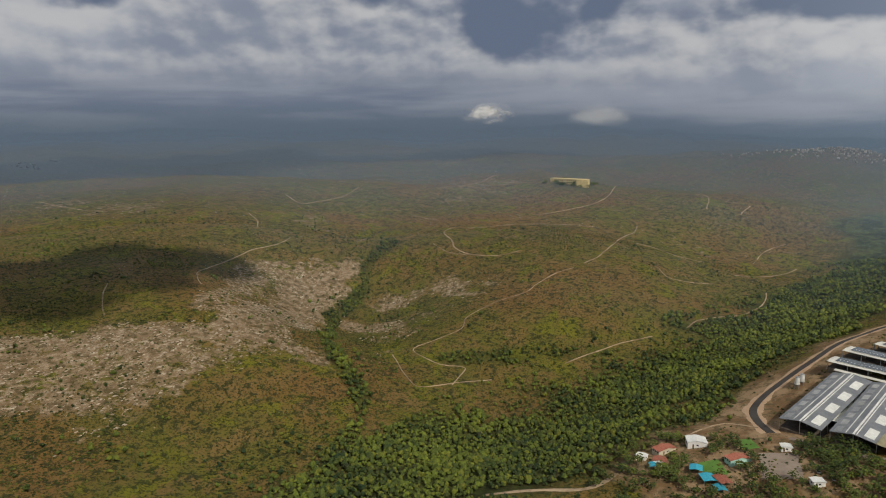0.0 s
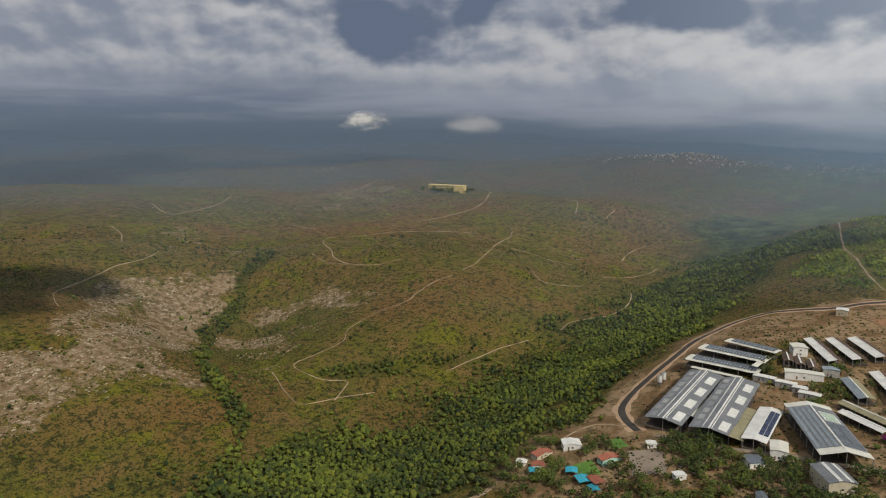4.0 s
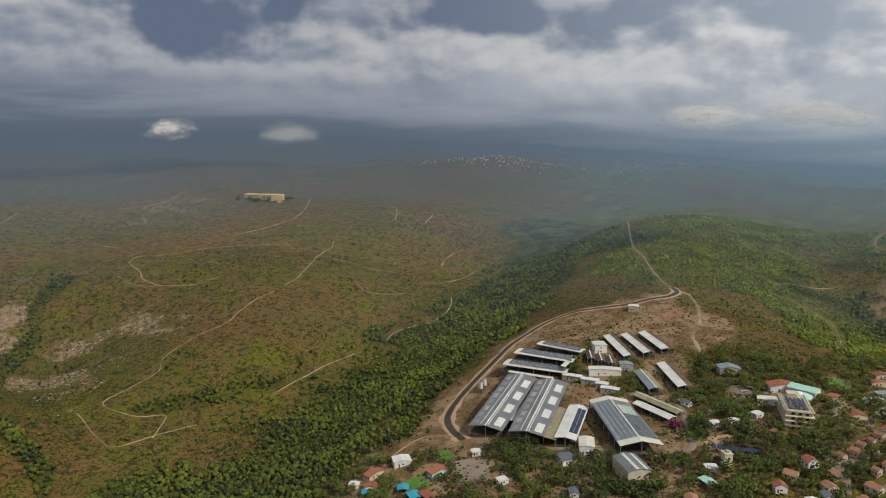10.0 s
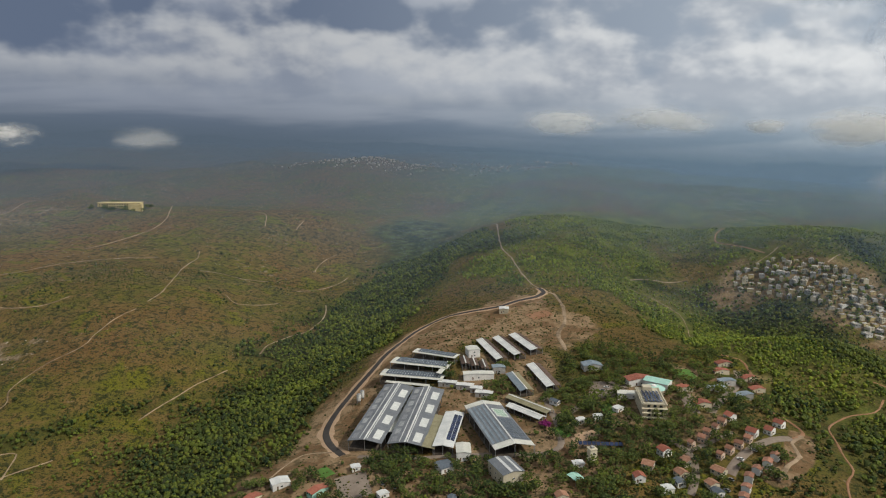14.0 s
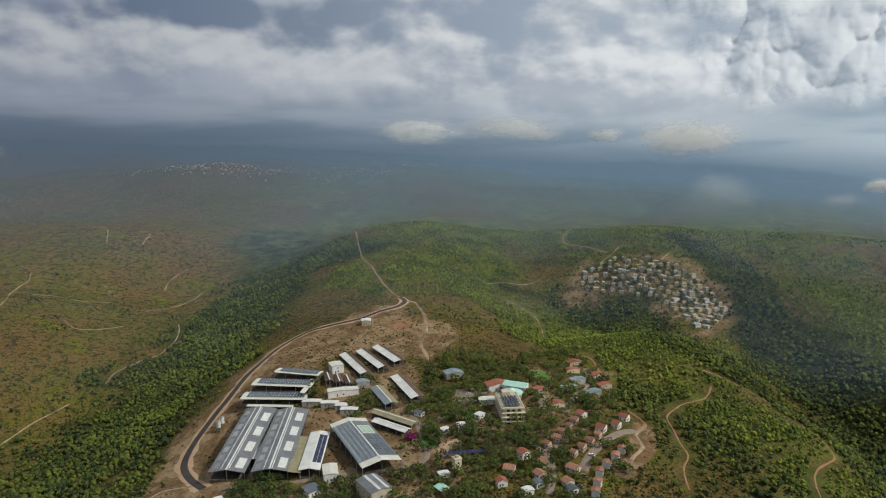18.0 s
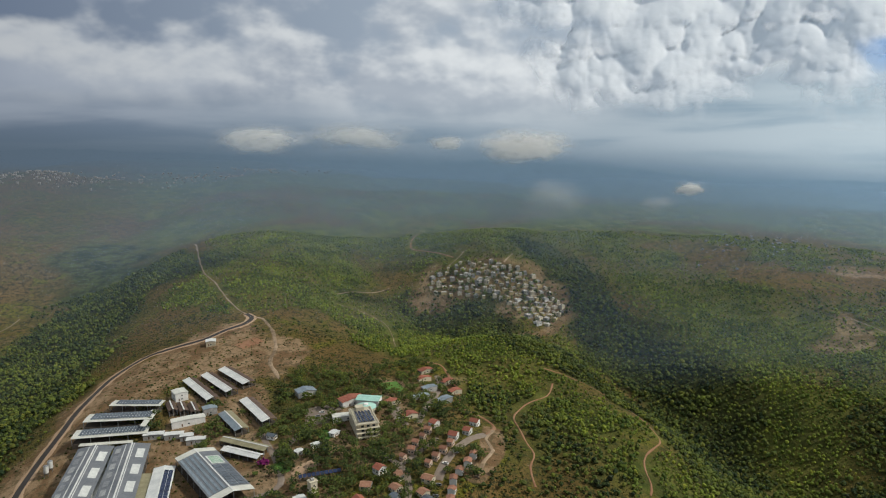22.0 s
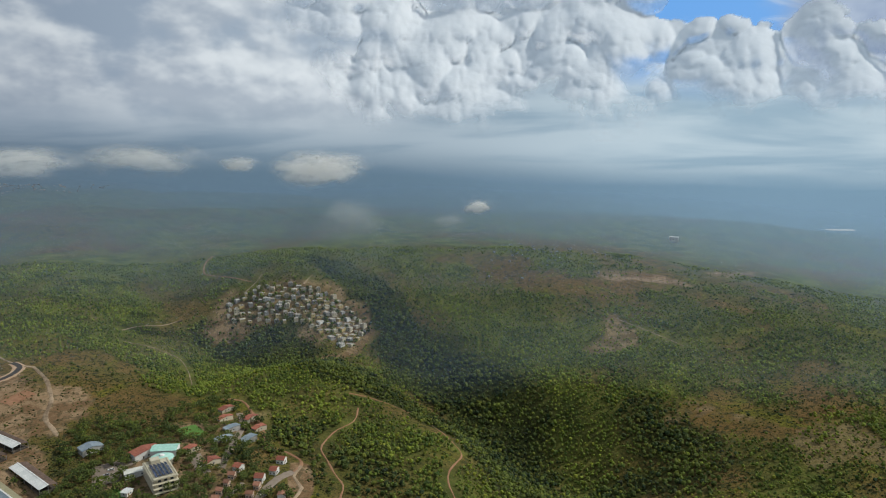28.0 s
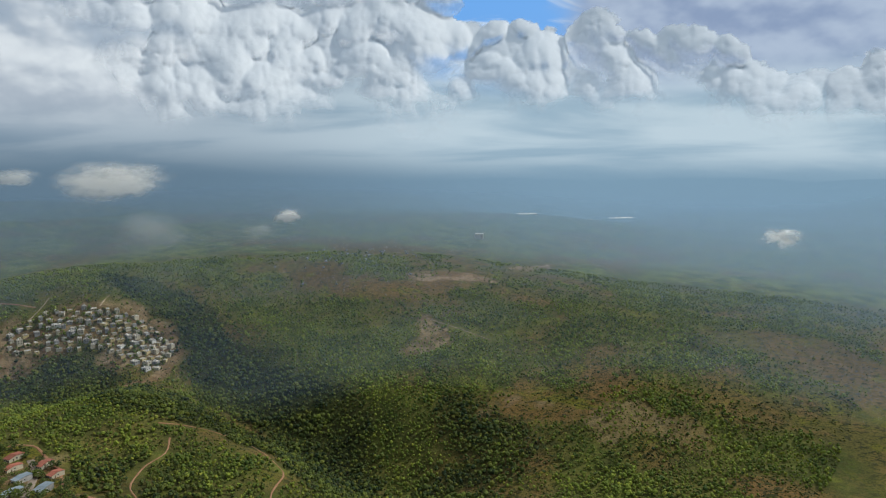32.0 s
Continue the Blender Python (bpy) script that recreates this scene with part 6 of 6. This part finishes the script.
small_cloud(117.0, 900, 218, 105, 48, 13, 1, "small white cumulus drifting above the hill village")
small_cloud(119.0, 905, 150, 78, 51, 8, 2, "thin torn wisp of cloud over the valley")
small_cloud(129.9, 900, 178, 38, 18, 9, 3, "tiny white cloud over the wooded plain")
small_cloud(127.5, 900, 158, 40, 21, 6, 4, "faint torn wisp of cloud over woods")
small_cloud(169.0, 900, 160, 40, 24, 8, 5, "small white cloud over the plain")
small_cloud(103.5, 1000, 228, 135, 45, 13, 6, "long low bank of white cloud")
small_cloud(95.5, 1050, 224, 122, 45, 11, 7, "long low bank of white cloud")
small_cloud(110.5, 980, 228, 49, 24, 8, 8, "small white cloud beside the bank")
small_cloud(54.3, 1350, 208, 84, 39, 11, 9, "small bright cloud low over the hills")
small_cloud(62.9, 1200, 202, 100, 42, 10, 10, "faint grey-white wisp of cloud low over hills")


def heads(u, v, size, k):
    """Rounded cloud heads of about that size in degrees: how far each place stands out."""
    i0, j0 = np.floor(u / size), np.floor(v / size)
    best = np.zeros_like(u)
    for di in (-1, 0, 1):
        for dj in (-1, 0, 1):
            i, j = i0 + di, j0 + dj
            cu, cv = (i + 0.15 + 0.7 * hash2(i, j, k)) * size, (j + 0.15 + 0.7 * hash2(i, j, k + 3)) * size
            r_ = size * (0.50 + 0.42 * hash2(i, j, k + 5))
            best += (r_ * np.sqrt(np.clip(1 - ((u - cu) ** 2 + (v - cv) ** 2) / r_ ** 2, 0, 1))) ** 4
    return best ** 0.25


def cumulus_bank():
    """The heaped clouds over the plain: one far relief of rounded heads."""
    turns, lifts = np.arange(94, 190, 0.13), np.arange(-0.5, 12.6, 0.13)
    u, v = np.meshgrid(turns, lifts, indexing="ij")
    wu, wv = u + 0.5 * value_noise(u, v, 4.1, 61) + 0.08 * value_noise(u, v, 0.9, 63), v + 0.4 * value_noise(u, v, 3.7, 62) + 0.08 * value_noise(u, v, 0.8, 64)
    crisp = smooth(104, 122, u)
    tall = 0.9 * heads(wu, wv * 1.15, 5.2, 1) + 0.9 * heads(wu, wv, 2.3, 2)
    fine = 0.85 * heads(wu, wv, 1.15, 3) + 0.8 * heads(wu, wv, 0.6, 4) + 0.7 * heads(u, v, 0.33, 6)
    out = tall + fine * (0.25 + 0.75 * crisp)
    top = np.interp(u, [94, 141, 143, 146, 150, 156, 163, 170, 178, 190], [16, 15, 9.4, 7.9, 6.7, 5.5, 4.5, 3.7, 3.1, 2.6])
    edge_ = top - v + 0.9 * (out - 2.6)
    show = smooth(-0.1, 0.5, edge_) * smooth(106, 126, u + 4 * rough(u, v, 5, 71, 4)) * smooth(1.6, 6.8, v + 0.8 * (out - 2.6) + 0.8 * value_noise(u, v, 4, 66))
    # the heads are crisp above and dissolve below
    under = np.gradient(tall + 0.4 * fine, 0.13, axis=1)
    under = sum(np.roll(under, k, axis=1) for k in range(-3, 4)) / 7
    show *= 0.45 + 0.55 * smooth(1.3, -0.2, under)
    show *= smooth(0.6, 2.4, out + (1 - crisp) * 0.6) * (1 - 0.3 * (1 - crisp)) * smooth(12.6, 11.2, v)
    away = 3350 + v * 92 - (0.85 * tall + 0.32 * fine * (0.2 + 0.8 * crisp)) * 72
    a_, e_ = np.radians(u), np.radians(v)
    verts = np.stack([away * np.sin(a_) * np.cos(e_), away * np.cos(a_) * np.cos(e_), 240 + away * np.sin(e_)], -1).reshape(-1, 3)
    k, n = u.shape
    i, j = np.meshgrid(np.arange(k - 1), np.arange(n - 1), indexing="ij")
    q = np.stack([i * n + j, i * n + j + 1, (i + 1) * n + j + 1, (i + 1) * n + j], -1).reshape(-1, 4)
    ob = sheet("backdrop_clouds", verts, q, HEAPED)
    a_ = ob.data.attributes.new("show", "FLOAT", "POINT")
    a_.data.foreach_set("value", show.ravel().astype(np.float32))
    return tagged(ob, "heaped white cumulus clouds towering over the plain", "clouds", kind="structure")


cumulus_bank()


def shade_cloud(x, y, z, wide, deep, seed):
    """A cumulus overhead that shades the hillside."""
    pick_ = np.random.default_rng(seed)
    n = 26
    at = np.stack([pick_.normal(0, 0.42, n), pick_.normal(0, 0.42, n), pick_.uniform(0, 0.5, n)], -1) * np.array([[wide, deep, 60]])
    s = pick_.uniform(0.28, 0.55, (n, 1)) * np.array([[wide * 0.8, deep * 0.8, 45]])
    v, f = cloud_of(ICO_V, ICO_F, at + np.array([[x, y, z]]), s, 0.2)
    tagged(sheet("cumulus_cloud", v, f, CLOUD_WHITE), "heaped cumulus cloud overhead that shades the hillside", "cloud")


shade_cloud(120, 330, 445, 150, 150, 21)
# clouds high over the hills keep the far ridges in the shade
shade_cloud(260, 620, 1600, 560, 330, 22), shade_cloud(880, 480, 1600, 620, 360, 23), shade_cloud(1500, 120, 1600, 420, 260, 24)


# ---- trees and plots of the far country ----
for k in range(900):
    x, y = pick.uniform(715, 870), pick.uniform(-440, -285)
    if inside(x, y, OUTLINE) and min(math.hypot(x - p, y - q) for p, q in homes) > 4.2:
        copy_thing(sorts[pick.choice((0, 1, 3))], pose(x, y, gz(x, y), 0, 0, pick.uniform(0, 360)) @ Matrix.Diagonal((0.5, 0.5, 0.5, 1)))


def greenhouse(x, y, ln, wd, turn):
    ob = thing("greenhouse", x, y, turn, "long pale grey plastic greenhouse on the plain", "greenhouse", "greenhouses")
    part("cover", Geo().gable(-ln / 2, ln / 2, -wd / 2, wd / 2, -6, 2, 3), ROOF_PALE, ob)
    part("base", Geo().box(-ln / 2 - 0.5, -wd / 2 - 0.5, -8, ln / 2 + 0.5, wd / 2 + 0.5, 0.8), WALL_GREY, ob)


greenhouse(1364, -2258, 90, 22, -128)
greenhouse(1272, -2263, 90, 22, -128)
greenhouse(1051, -2096, 90, 22, -128)
greenhouse(1043, -2404, 90, 22, -128)
block("far_mill", 779, -1127, 16, 9, 30, 9, ROOF_PALE, WALL_WHITE, "white mill building alone on the plain", rise=1.0)
far_town("far_hamlet", 760, -795, 45, 55, 60, "scattered houses of a hamlet on the plain", 0.62)


# ---- parked cars ----
def parked_car(x, y, turn, paint, label):
    ob = thing("parked_car", x, y, turn, label, "car", "parked cars", gz(x, y) + 0.3)
    part("body", Geo().box(-2.1, -0.85, 0.35, 2.1, 0.85, 0.85).slab((1.0, -0.8, 0.95), (2.0, -0.75, 0.88), (2.0, 0.75, 0.88), (1.0, 0.8, 0.95), 0.2), paint, ob)
    part("cabin", Geo().solid([(-1.7, -0.78, 0.85), (1.0, -0.78, 0.85), (1.0, 0.78, 0.85), (-1.7, 0.78, 0.85), (-1.3, -0.62, 1.42), (0.3, -0.62, 1.42), (0.3, 0.62, 1.42), (-1.3, 0.62, 1.42)], [(0, 3, 2, 1), (0, 1, 5, 4), (1, 2, 6, 5), (2, 3, 7, 6), (3, 0, 4, 7), (4, 5, 6, 7)]), GLASS, ob)
    part("roof", Geo().box(-1.28, -0.6, 1.42, 0.28, 0.6, 1.47), paint, ob)
    for sx in (-1.3, 1.3):
        for sy in (-0.82, 0.66):
            g = Geo()
            ring = [(sx + 0.33 * math.cos(k * 0.6283), 0.33 + 0.33 * math.sin(k * 0.6283)) for k in range(10)]
            g.solid([(px, sy, pz) for px, pz in ring] + [(px, sy + 0.16, pz) for px, pz in ring], [(k, (k + 1) % 10, 10 + (k + 1) % 10, 10 + k) for k in range(10)] + [tuple(range(9, -1, -1)), tuple(range(10, 20))])
            part("wheel", g, ASPHALT, ob)
    return ob


for x, y, turn in ((380, -140, 35), (371, -135, 40), (407, -162, 50), (398, -151, 45), (382, 56, 20), (386, 64, 25), (498, -84, 70), (503, -88, 70), (466, -139, 5)):
    parked_car(x, y, turn, WALL_WHITE if (x + y) % 2 else STEEL, "white parked car beside the houses" if (x + y) % 2 else "silver parked car beside the houses")
